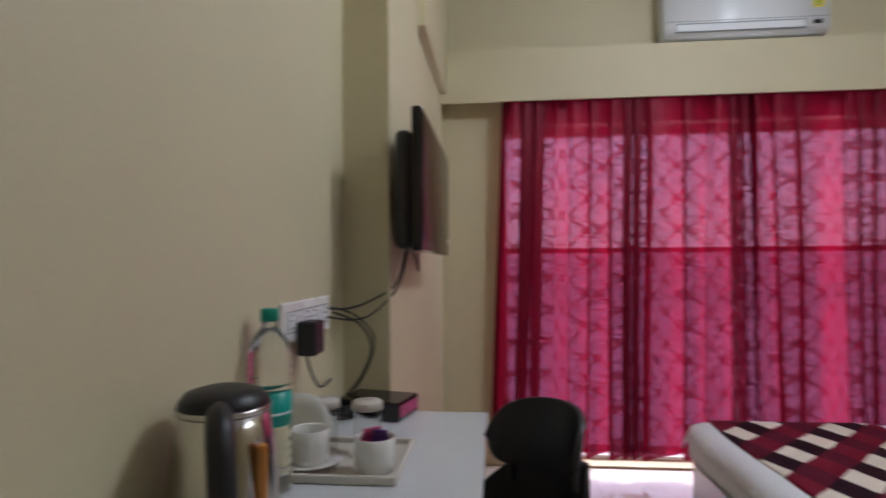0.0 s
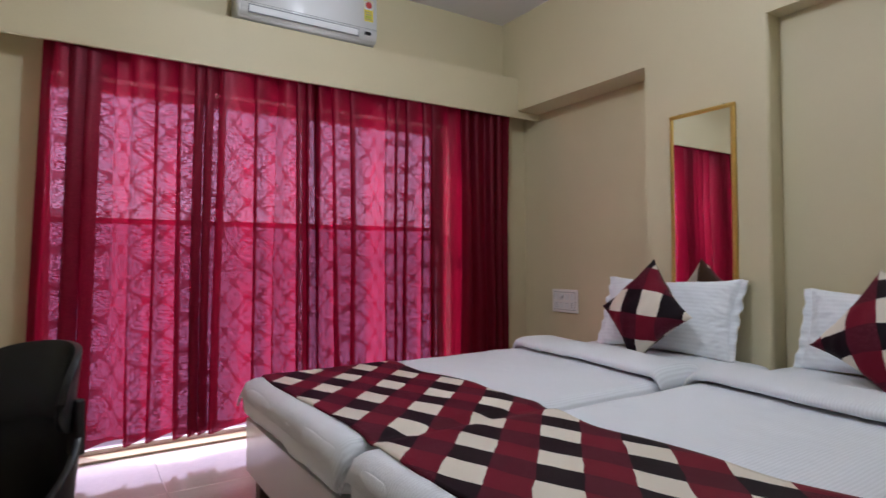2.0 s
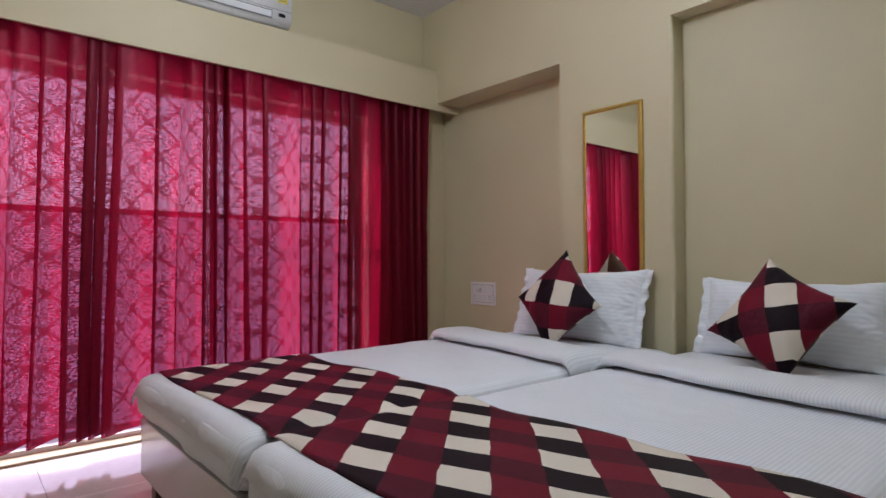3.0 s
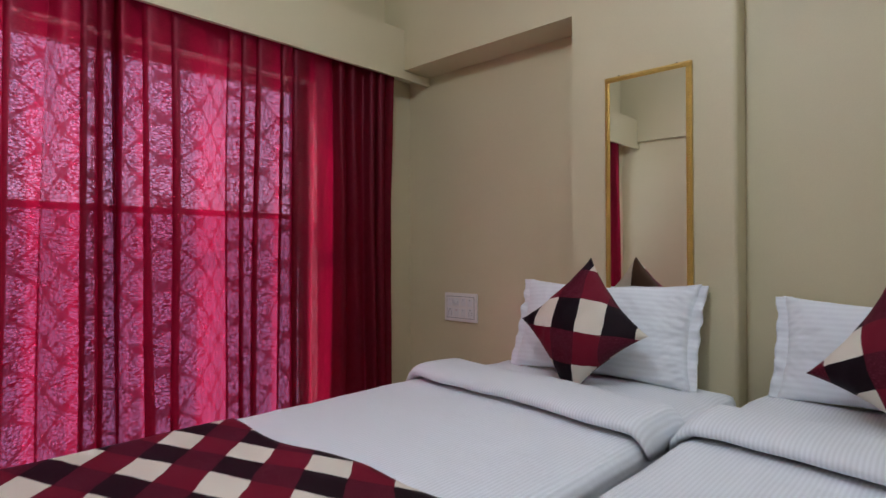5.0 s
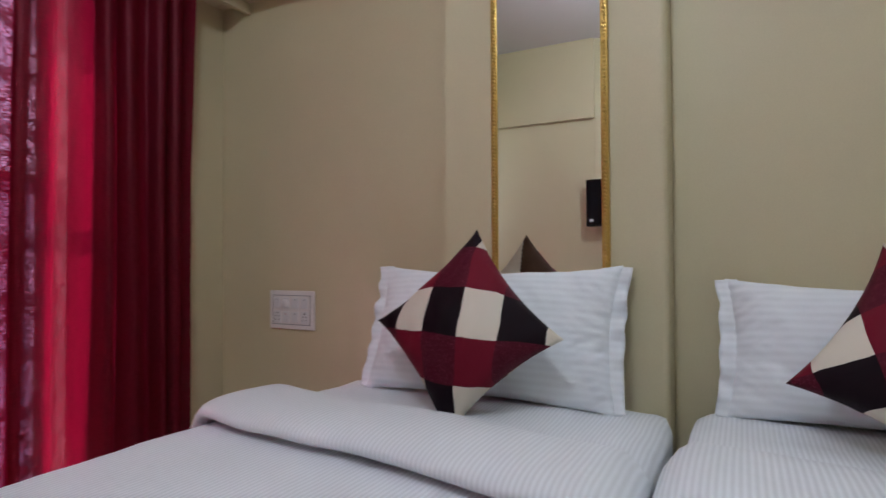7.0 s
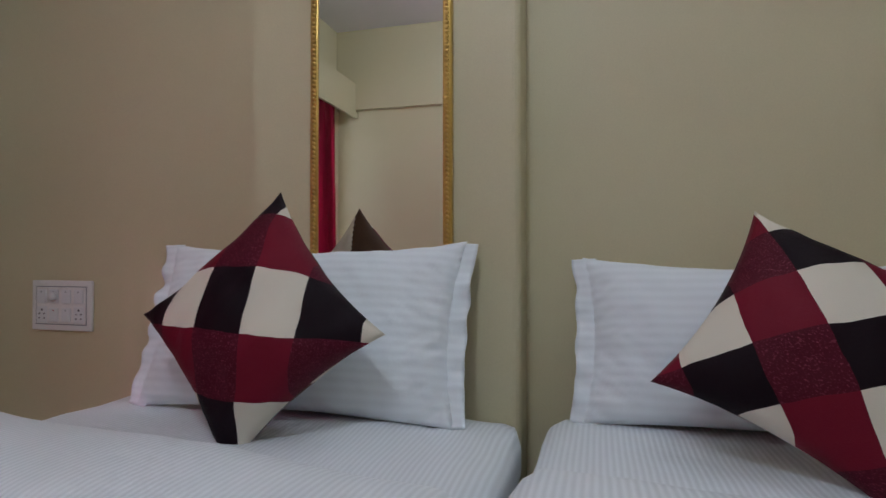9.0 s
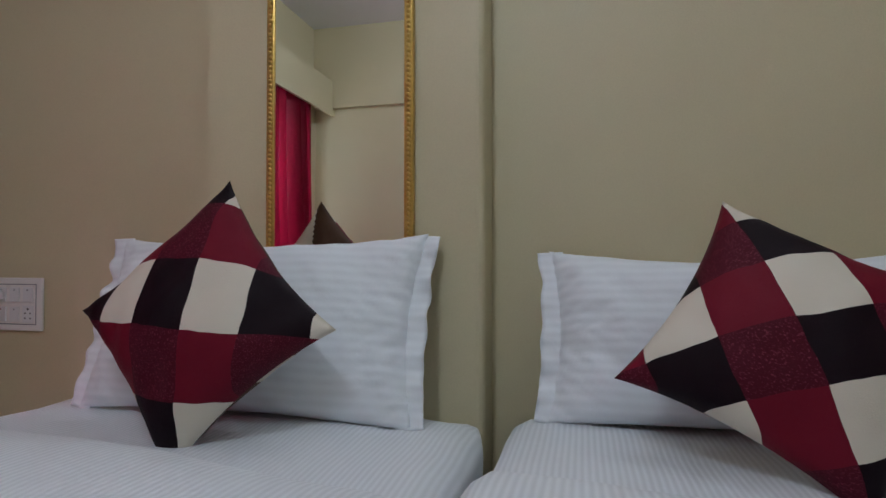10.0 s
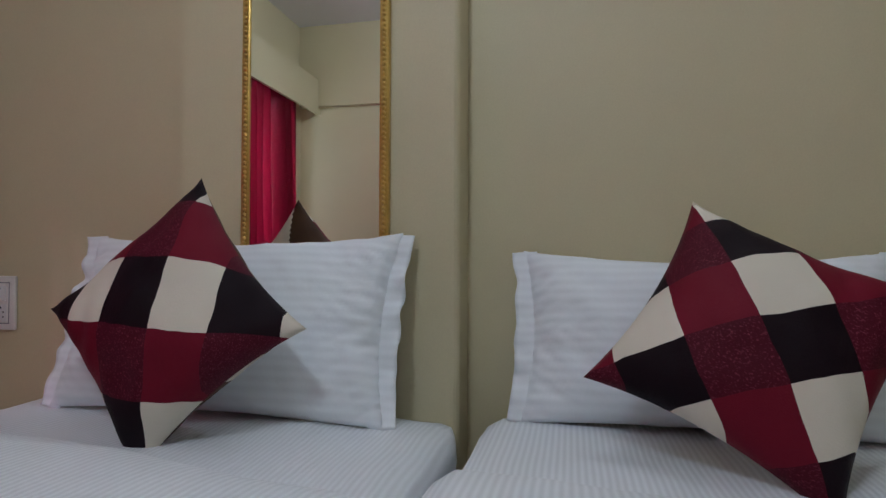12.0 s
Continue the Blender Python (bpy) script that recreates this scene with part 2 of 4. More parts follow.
def thing(name, m, label, category, group=""):
    ob = new(name)
    ob.empty_display_size = 0.05
    ob.matrix_world = m
    return tagged(ob, label, category, group)


def box(x0, x1, y0, y1, z0, z1, bevel=0.0, segs=2, bm=None):
    own = bmesh.new()
    bmesh.ops.create_cube(own, size=1.0)
    for v in own.verts:
        v.co = Vector(((x0 + x1) / 2 + v.co.x * (x1 - x0), (y0 + y1) / 2 + v.co.y * (y1 - y0), (z0 + z1) / 2 + v.co.z * (z1 - z0)))
    if bevel:
        bmesh.ops.bevel(own, geom=own.edges[:], offset=bevel, segments=segs, affect="EDGES", profile=0.5)
    if bm is None:
        return own
    tmp = bpy.data.meshes.new("tmp")
    own.to_mesh(tmp)
    own.free()
    bm.from_mesh(tmp)
    bpy.data.meshes.remove(tmp)
    return bm


def lathe(profile, n=40, cx=0.0, cy=0.0):
    """A turned body from (radius, height) pairs."""
    bm = bmesh.new()
    rings = []
    for r, z in profile:
        if r < 1e-5:
            rings.append([bm.verts.new((cx, cy, z))])
        else:
            rings.append([bm.verts.new((cx + r * math.cos(2 * math.pi * i / n), cy + r * math.sin(2 * math.pi * i / n), z)) for i in range(n)])
    for a, b in zip(rings, rings[1:]):
        for i in range(n):
            j = (i + 1) % n
            if len(a) == 1 and len(b) > 1:
                bm.faces.new((a[0], b[j], b[i]))
            elif len(b) == 1 and len(a) > 1:
                bm.faces.new((a[i], a[j], b[0]))
            elif len(a) > 1:
                bm.faces.new((a[i], a[j], b[j], b[i]))
    bmesh.ops.recalc_face_normals(bm, faces=bm.faces[:])
    return bm


def tube(points, r, n=8, bm=None, closed=False):
    """A round bar or cable along points."""
    bm = bm or bmesh.new()
    pts = [Vector(p) for p in points]
    rings = []
    for i, p in enumerate(pts):
        d = (pts[min(i + 1, len(pts) - 1)] - pts[max(i - 1, 0)]).normalized()
        side = d.cross(Vector((0, 0, 1)))
        if side.length < 1e-3:
            side = d.cross(Vector((1, 0, 0)))
        side.normalize()
        up = side.cross(d)
        rings.append([bm.verts.new(p + r * (math.cos(2 * math.pi * k / n) * side + math.sin(2 * math.pi * k / n) * up)) for k in range(n)])
    for a, b in zip(rings, rings[1:]):
        for k in range(n):
            bm.faces.new((a[k], a[(k + 1) % n], b[(k + 1) % n], b[k]))
    bm.faces.new(rings[0][::-1])
    bm.faces.new(rings[-1])
    return bm


def smooth_path(pts, steps=8):
    """A Catmull-Rom curve through points."""
    p = [Vector(q) for q in pts]
    p = [p[0]] + p + [p[-1]]
    out = []
    for a, b, c, d in zip(p, p[1:], p[2:], p[3:]):
        for i in range(steps):
            t = i / steps
            out.append(0.5 * ((2 * b) + (c - a) * t + (2 * a - 5 * b + 4 * c - d) * t * t + (3 * b - a - 3 * c + d) * t ** 3))
    return out + [p[-2]]


def sheet(nx, ny, f, bm=None, uv=None):
    """A grid of points f(u, v), u and v from 0 to 1, with UVs from uv(u, v)."""
    bm = bm or bmesh.new()
    lay = bm.loops.layers.uv.verify()
    vs = [[bm.verts.new(f(i / nx, j / ny)) for j in range(ny + 1)] for i in range(nx + 1)]
    for i in range(nx):
        for j in range(ny):
            fc = bm.faces.new((vs[i][j], vs[i + 1][j], vs[i + 1][j + 1], vs[i][j + 1]))
            if uv:
                for lp, (a, b) in zip(fc.loops, ((i, j), (i + 1, j), (i + 1, j + 1), (i, j + 1))):
                    lp[lay].uv = uv(a / nx, b / ny)
    return bm


def structure(name, bm, material, label, category, smooth=False):
    return tagged(mesh_ob(name, bm, material, smooth), label, category, kind="structure")


# ---- the room ----
X_TABLE, X_TV, X_TVREC = -0.601, -0.462, -0.472      # west wall: by the table, pilaster, set-back panel
X_COL, X_REC, X_REC2 = 2.728, 2.937, 2.838           # east wall: column face, set-back panels beside the window and by the second bed
Y_WIN, Y_BACK = 3.08, -2.2
Z_CEIL = 2.782

structure("ceiling", box(-0.85, 3.2, Y_BACK - 0.1, 3.33, Z_CEIL, Z_CEIL + 0.12), CEIL, "flat white painted ceiling", "ceiling")

bm = box(-0.85, X_TABLE, Y_BACK - 0.1, 1.395, 0, Z_CEIL)
structure("wall_west", bm, WALL, "cream painted wall beside the table", "wall")
bm = box(-0.85, X_TV, 1.395, 2.024, 0, Z_CEIL, 0.004)
box(-0.85, X_TVREC, 2.020, Y_WIN, 0, 2.13, bm=bm)
box(-0.85, X_TV + 0.030, 2.020, Y_WIN, 2.11, Z_CEIL, 0.004, bm=bm)
structure("wall_west_pilaster", bm, WALL, "cream painted pilaster and beam with a set-back panel", "wall")

# east wall: column, beam and two set-back panels
bm = box(X_REC, 3.2, 1.30, 3.33, 0, Z_CEIL)
box(X_REC2, 3.2, Y_BACK - 0.1, 1.299, 0, Z_CEIL, bm=bm)
structure("wall_east", bm, WALL, "cream painted wall panel behind the beds", "wall")
bm = box(X_COL, X_REC - 0.001, 1.115, 1.80, 0, 2.156)
edge = [e for e in bm.edges if all(abs(v.co.x - X_COL) < 1e-5 and abs(v.co.y - 1.115) < 1e-5 for v in e.verts)]
bmesh.ops.bevel(bm, geom=edge, offset=0.018, segments=4, affect="EDGES", profile=0.5)
structure("wall_east_column", bm, WALL, "cream painted column between two set-back panels", "wall")
bm = box(X_COL, X_REC - 0.001, 1.115, Y_WIN - 0.001, 2.156, Z_CEIL)
box(X_COL, X_REC - 0.001, 1.80, Y_WIN - 0.001, 2.096, 2.156, bm=bm)
box(X_COL, X_REC2 - 0.001, -0.9, 1.115, 2.156, Z_CEIL, bm=bm)
box(X_COL, X_REC2 - 0.001, Y_BACK, -0.9, 0, Z_CEIL, bm=bm)
structure("wall_east_beam", bm, WALL, "cream painted beam over the set-back panels", "wall")
structure("wall_south", box(-0.85, 3.2, Y_BACK - 0.25, Y_BACK, 0, Z_CEIL), WALL, "plain cream painted wall", "wall")

# window wall with a glazed opening down to a low sill
WX0, WX1, WZ0, WZ1 = -0.120, 2.24, 0.012, 1.95
bm = box(-0.85, WX0, Y_WIN, 3.33, 0, Z_CEIL)
box(WX1, X_REC, Y_WIN, 3.33, 0, Z_CEIL, bm=bm)
box(WX0, WX1, Y_WIN, 3.33, WZ1, Z_CEIL, bm=bm)
box(WX0, WX1, Y_WIN, 3.33, 0, WZ0, bm=bm)
structure("wall_north", bm, WALL, "cream painted window wall", "wall")

win = tagged(new("window_1"), "wide glazed balcony window with a white frame", "window", kind="structure")
win.location = (0, 0, 0)
bm = box(WX0, WX1, 3.19, 3.24, WZ0, WZ0 + 0.025, 0.004)
box(WX0, WX1, 3.19, 3.24, WZ1 - 0.05, WZ1, 0.004, bm=bm)
for x, w in ((WX0, 0.02), (1.20, 0.03), (WX1 - 0.05, 0.05)):
    box(x, x + w, 3.188, 3.242, WZ0 + 0.025, WZ1 - 0.05, 0.004, bm=bm)
part("window_frame", bm, ALU, win)
part("transom", box(WX0 + 0.02, WX1 - 0.05, 3.186, 3.244, 1.21, 1.24, 0.004), ALU, win)
for a, b in ((WX0 + 0.02, 1.20), (1.23, WX1 - 0.05)):
    for z0, z1, mm in ((1.24, WZ1 - 0.05, GLASS), (WZ0 + 0.025, 1.21, FROST)):
        p = part("pane", box(a, b, 3.212, 3.218, z0, z1), mm, win)
        p.visible_shadow = False

# valance box over the curtain
bm = box(X_TVREC, X_REC - 0.001, 2.905, 2.925, 2.044, 2.092)
box(X_TV + 0.032, X_COL - 0.002, 2.905, 2.925, 2.092, 2.330, bm=bm)
box(X_TV + 0.032, X_COL - 0.002, 2.926, Y_WIN - 0.001, 2.305, 2.330, bm=bm)
structure("trim_pelmet", bm, WALL, "cream painted pelmet box above the curtain", "pelmet")

# floor of polished tiles
floor = structure("floor", box(-0.85, 3.2, Y_BACK - 0.1, 3.33, -0.12, -0.004), GROUT, "polished cream floor tiles with thin joints", "floor")
structure("ground", box(-60, 60, 3.34, 120, -9.2, -9.0), CONCRETE, "pale ground far below the window", "ground")


# ---- curtains ----
def curtain(x0, x1, seed, folds, flare0, flare1, label):
    """A pleated drop: deep folds that open towards the hem."""
    rnd = random.Random(seed)
    ks = [(rnd.uniform(0.75, 1.25), rnd.uniform(0, 6.28)) for _ in range(6)]

    def f(u, v):
        low = 1 - v
        xx = x0 + u * (x1 - x0) + low * (flare0 * (1 - u) + flare1 * u)
        # uneven spacing, and folds that wander and part towards the hem
        warp = 0.42 * math.sin(2 * math.pi * u * 2.3 + ks[0][1]) + 0.26 * math.sin(2 * math.pi * u * 5.1 + ks[1][1])
        warp += low * (0.20 * math.sin(7 * u + ks[2][1]) + 0.10 * math.sin(23 * u + 2.5 * v + ks[4][1]))
        ph = 2 * math.pi * (folds * u + warp)
        deep = 0.55 + 0.45 * math.sin(2 * math.pi * u * 3.7 * ks[3][0] + ks[3][1]) * math.sin(2 * math.pi * u * 1.9 + ks[4][1])
        gathered = max(0.0, 1 - min(u, 1 - u) / 0.09)
        deep = max(deep, gathered)
        calm = max(0.0, min(1.0, (u - 0.58) / 0.10)) * max(0.0, min(1.0, (0.95 - u) / 0.04)) if seed == 2 else 0.0
        deep *= 1 - 0.55 * calm
        amp = (0.030 + 0.030 * deep) * (0.75 + 0.25 * low)
        y = 2.972 + amp * math.sin(ph) + 0.006 * math.sin(2.0 * ph + ks[5][1]) * low + 0.005 * math.sin(6 * v + 11 * u)
        y += 0.004 * noise.noise(Vector((xx * 14, v * 5, seed))) + 0.002 * noise.noise(Vector((xx * 40, v * 16, seed)))
        pitch = (x1 - x0) / folds
        edge = min(1, 12 * min(u, 1 - u))
        xx += edge * pitch * (0.23 + 0.30 * deep) * (1 - 0.6 * calm) * math.sin(ph + 0.7)
        z = 0.110 + v * 1.980 + low * 0.012 * math.sin(ph + 1.0)
        return Vector((xx, y, z))

    span = (x1 - x0) * 1.45
    bm = sheet(folds * 30, 48, f, uv=lambda u, v: (u * span + seed, v * 1.99))
    ob = mesh_ob("curtain", bm, CURTAIN, True)
    tagged(ob, label, "curtain", "window curtains")
    return ob


curtain(-0.120, 1.240, 1, 13, -0.085, 0.0, "crimson damask curtain drawn over the bright window")
curtain(1.195, 2.670, 2, 12, 0.0, -0.02, "crimson damask curtain with a plain hanging end")
bm = tube([(-0.2, 2.99, 2.125), (2.75, 2.99, 2.125)], 0.012, 12)
rod = mesh_ob("curtain_rod", bm, STEEL, True)
tagged(rod, "steel curtain rod hidden behind the pelmet", "curtain rod")


# ---- beds ----
def soft_slab(x0, x1, y0, y1, z0, z1, r, wob=0.004, seed=0.0):
    """A mattress in a fitted sheet: rounded, slightly uneven."""
    bm = box(x0, x1, y0, y1, z0, z1)
    bmesh.ops.subdivide_edges(bm, edges=bm.edges[:], cuts=22, use_grid_fill=True)
    cx, cy, cz = (x0 + x1) / 2, (y0 + y1) / 2, (z0 + z1) / 2
    hx, hy, hz = (x1 - x0) / 2, (y1 - y0) / 2, (z1 - z0) / 2
    for v in bm.verts:
        d = v.co - Vector((cx, cy, cz))
        q = Vector((max(-hx + r, min(hx - r, d.x)), max(-hy + r, min(hy - r, d.y)), max(-hz + r, min(hz - r, d.z))))
        e = d - q
        if e.length > 1e-6:
            e = e.normalized() * r
        k = noise.noise(v.co * 7 + Vector((seed, 0, 0)))
        v.co = Vector((cx, cy, cz)) + q + e * (1 + wob / r * k) + Vector((0, 0, 0.003 * noise.noise(v.co * 3)))
    return bm


def bed(y0, y1, x0, x1, ztop, seed, label):
    b = thing("bed", Matrix.Translation((0, 0, 0)), label, "bed", "pair of single beds")
    part("mattress", soft_slab(x0, x1, y0, y1, ztop - 0.150, ztop, 0.056, 0.012, seed), SHEET, b, "white striped fitted sheet over a mattress", True)
    part("side_board", box(x0 + 0.045, x1, y0 + 0.03, y0 + 0.055, 0.16, ztop - 0.152, 0.003), LAMINATE, b)
    part("side_board", box(x0 + 0.045, x1, y1 - 0.055, y1 - 0.03, 0.16, ztop - 0.152, 0.003), LAMINATE, b)
    part("foot_board", box(x0 + 0.02, x0 + 0.044, y0 + 0.028, y1 - 0.028, 0.16, ztop - 0.150, 0.003), LAMINATE, b, "pale laminate foot board")
    part("base_board", box(x0 + 0.05, x1 - 0.002, y0 + 0.057, y1 - 0.057, 0.30, ztop - 0.156), LAMINATE, b)
    for x in (x0 + 0.05, x1 - 0.12):
        for y in (y0 + 0.06, y1 - 0.12):
            part("leg", box(x, x + 0.06, y, y + 0.06, 0.0, 0.30, 0.003), DARKWOOD, b, "dark wooden leg")
    return b


ZT = 0.522
B1, B2 = (1.098, 2.135), (-0.02, 1.062)
bed(*B1, 0.575, 2.722, ZT, 1.0, "single bed with white striped sheets beside the curtain")
bed(*B2, 0.575, 2.80, ZT, 5.0, "single bed with white striped sheets in the wall recess")


def fold_edge(y, back):
    """Front or back edge of the turned-down band, which runs askew."""
    s = (y - 1.05) / 1.05
    shift = 0.11 if y < 1.08 else 0.0
    return (2.155 + 0.145 * s if back else 1.865 + 0.14 * s) + shift + 0.012 * math.sin(9 * y)


def top_sheet(y0, y1, seed, label):
    """The tucked top sheet with its turned-down band."""
    t = thing("top_sheet", Matrix.Translation((0, 0, 0)), label, "bed sheet", "top sheets")
    xa = 0.570

    def f(u, v):
        y = y0 - 0.004 + v * (y1 - y0 + 0.008)
        e = min(v, 1 - v) * (y1 - y0)
        x = xa + u * (fold_edge(y, True) - 0.03 - xa)
        z = ZT + 0.006 - 0.050 * max(0, 1 - e / 0.05) ** 2.2
        fall = max(0.0, 1 - (x - xa) / 0.062)
        z -= 0.064 * (1 - math.sqrt(max(0.0, 1 - fall * fall)))
        z += 0.004 * noise.noise(Vector((x * 5, y * 5, seed))) + 0.0018 * noise.noise(Vector((x * 16, y * 22, seed)))
        return Vector((x, y, z))

    bm = sheet(60, 40, f)
    cover = part("cover", bm, SHEET, t, smooth=True)
    sol = cover.modifiers.new("thickness", "SOLIDIFY")
    sol.thickness, sol.offset = 0.004, 1

    def g(u, v):
        y = y0 - 0.012 + v * (y1 - y0 + 0.024)
        a, b = fold_edge(y, False), fold_edge(y, True)
        e = min(v, 1 - v) * (y1 - y0)
        th = 2 * math.pi * u
        # flattened loop: plump front roll that thins to the back
        cx, w = (a + b) / 2, (b - a) / 2
        c, s = math.cos(th), math.sin(th)
        x = cx + w * math.copysign(abs(c) ** 0.8, c)
        rise = 0.026 + 0.003 * (0.5 - 0.5 * c)
        z = ZT + 0.012 + rise * (1 + math.copysign(abs(s) ** 0.8, s))
        z -= 0.055 * max(0, 1 - e / 0.06) ** 2
        z += 0.004 * noise.noise(Vector((x * 8, y * 9, seed + 3)))
        return Vector((x, y, z))

    bm = sheet(28, 44, g)
    bmesh.ops.remove_doubles(bm, verts=bm.verts[:], dist=0.0005)
    bmesh.ops.holes_fill(bm, edges=[e for e in bm.edges if e.is_boundary], sides=0)
    part("turned_down_band", bm, SHEET, t, "folded white striped band", True)
    return t


top_sheet(*B1, 2.0, "white striped top sheet turned down below the pillow")
top_sheet(*B2, 9.0, "white striped top sheet turned down on the second bed")


def runner():
    """Patchwork bed runner laid across the foot of both beds."""
    def place(u, v):
        y = 2.128 - v * 2.14
        x0 = 0.655 + 0.010 * math.sin(6 * y)
        x1 = 1.265 + 0.020 * math.sin(5 * y + 1) + 0.012 * math.sin(13 * y)
        x = x0 + u * (x1 - x0)
        z = ZT + 0.017 + 0.004 * noise.noise(Vector((x * 6, y * 6, 4)))
        z -= 0.012 * math.exp(-((y - 1.080) / 0.03) ** 2)
        z -= 0.05 * max(0, 1 - (2.135 - y) / 0.05) ** 2
        z -= 0.022 * max(0, 1 - (x - 0.60) / 0.075) ** 2
        return Vector((x, y, z))

    def uv(u, v):
        p = place(u, v)
        return ((p.x + 0.35 * p.y - 1.435) / 0.097, (p.y - 1.01 * p.x + 0.202) / 0.149)

    ob = mesh_ob("bed_runner", sheet(40, 110, place, uv=uv), PATCH, True)
    sol = ob.modifiers.new("thickness", "SOLIDIFY")
    sol.thickness, sol.offset = 0.005, 1
    tagged(ob, "maroon, cream and black patchwork runner across both beds", "bed runner")


runner()


# ---- pillows and cushions ----
def padded(w, h, d, pinch, seed, n=40, power=2.4, flange=0.0):
    """A stuffed cover in its own x (width), z (height), y (depth) axes; returns points of one face."""
    def pt(u, v, side):
        a, b = 2 * u - 1, 2 * v - 1
        ea, eb = abs(a), abs(b)
        x = a * w / 2 * (1 - pinch * (1 - ea ** 2) * 0 - pinch * (1 - eb ** 2) * ea ** 2)
        z = b * h / 2 * (1 - pinch * (1 - ea ** 2) * eb ** 2)
        t = max(0.0, (1 - ea ** power) * (1 - eb ** power)) ** 0.5
        t = d / 2 * t
        t += 0.009 * noise.noise(Vector((x * 9, z * 9, seed))) * min(1, t * 40)
        t += 0.006 * noise.noise(Vector((x * 22 + z * 8, z * 16, seed + 7))) * min(1, t * 40)
        return Vector((x, side * t, z))
    return pt


def stuffed(w, h, d, pinch, seed, uv=None, n=44, power=2.4):
    f = padded(w, h, d, pinch, seed, n, power)
    bm = sheet(n, n, lambda u, v: f(u, v, -1), uv=uv)
    sheet(n, n, lambda u, v: f(1 - u, v, 1), bm=bm, uv=(lambda u, v: uv(1 - u, v)) if uv else None)
    bmesh.ops.remove_doubles(bm, verts=bm.verts[:], dist=0.0004)
    return bm


def frame_of(centre, right, up):
    """A pose whose x runs along right, whose z runs along up, and whose -y faces the viewer's side."""
    x = Vector(right).normalized()
    z = Vector(up)
    z = (z - x * z.dot(x)).normalized()
    y = z.cross(x)
    return Matrix.Translation(centre) @ Matrix((x, y, z)).transposed().to_4x4()


def pillow(m, w, h, d, seed, label):
    """A soft pillow in a loose case: sagging top edge, creases that run in from the corners, a limp flat hem."""
    p = thing("pillow", m, label, "pillow", "bed pillows")
    cw = w - 0.05
    f = padded(cw, h - 0.004, d, 0.07, seed, 44, 2.6)

    def crumple(q, side):
        a, b = q.x / (cw / 2), q.z / (h / 2)
        lean = 1 if a * b > 0 else -1
        along, acrossed = q.x * 0.55 + lean * q.z, q.x - lean * 0.5 * q.z
        rim = min(1.0, max(0.0, abs(a) - 0.45) / 0.4) * min(1.0, 8 * (1 - min(1.0, abs(a))) + 0.15)
        ridge = 1 - abs(noise.noise(Vector((acrossed * 11, along * 34, seed + side))))
        soft = noise.noise(Vector((q.x * 6, q.z * 10, seed + 5 * side)))
        t = q.y + side * (0.012 * rim * (ridge - 0.8) + 0.007 * soft * min(1.0, abs(q.y) * 30))
        sag = 0.016 * (1 - a * a) * max(0.0, b) + 0.006 * noise.noise(Vector((a * 2.5, seed, 1.0)))
        return Vector((q.x, t, q.z - sag))

    n = 72
    bm = sheet(n, n, lambda u, v: crumple(f(u, v, -1), -1))
    sheet(n, n, lambda u, v: crumple(f(1 - u, v, 1), 1), bm=bm)
    bmesh.ops.remove_doubles(bm, verts=bm.verts[:], dist=0.0004)
    part("case", bm, PILLOWCASE, p, smooth=True)
    # flat hem that flutters along both ends, its corners pulled out
    for sx in (-1, 1):
        def g(u, v, sx=sx):
            b = 2 * v - 1
            inner = cw / 2 * (1 - 0.07 * (1 - b * b)) - 0.03
            out = w / 2 - 0.012 * (1 - abs(b) ** 3) + 0.006 * noise.noise(Vector((b * 4, seed, sx)))
            x = sx * (inner + u * (out - inner))
            y = u * u * (0.016 * noise.noise(Vector((b * 5, seed + 3, sx))) + 0.005 * math.sin(17 * b + seed + sx))
            z = b * h / 2 - 0.006 * u * b - 0.004 * (1 - u)
            return Vector((x, y, z))
        hem = part("hem", sheet(8, 60, g), PILLOWCASE, p, smooth=True)
        sol = hem.modifiers.new("thickness", "SOLIDIFY")
        sol.thickness = 0.003
    return p


pillow(frame_of((2.630, 1.620, 0.712), (0, -1, 0), (0.13, 0, 0.38)), 0.83, 0.41, 0.15, 1.0, "white striped pillow propped against the column")
pillow(frame_of((2.735, 0.618, 0.694), (0, -1, 0), (0.12, 0, 0.35)), 0.775, 0.372, 0.15, 6.0, "white striped pillow propped in the wall recess")


def cushion(centre, across, up, size, seed, grid, label):
    """A square cushion that stands on one corner, its patchwork laid along its diagonals."""
    m = frame_of(centre, across, up) @ Matrix.Rotation(radians(45), 4, "Y")

    def uv(u, v):
        a, b = (u - 0.5) * size, (v - 0.5) * size
        # along the two diagonals: across and upward
        p, q = (a + b) * 0.7071, (b - a) * 0.7071
        return grid(p, q)

    bm = stuffed(size, size, 0.17, 0.13, seed, uv, 44, 1.7)
    # plain brown and cream squares on the back
    for fc in bm.faces:
        c = fc.calc_center_median()
        if c.y > 0.0:
            i = math.floor(((c.x + c.z) * 0.7071 + 0.012) / 0.21)
            j = math.floor(((c.z - c.x) * 0.7071 + 0.10) / 0.21)
            fc.material_index = 1 + (i + j + 1) % 2
    ob = mesh_ob("cushion", bm, [PATCH, BACKCLOTH, CREAMCLOTH], True)
    ob.matrix_world = m
    tagged(ob, label, "cushion", "patchwork cushions")
    return ob


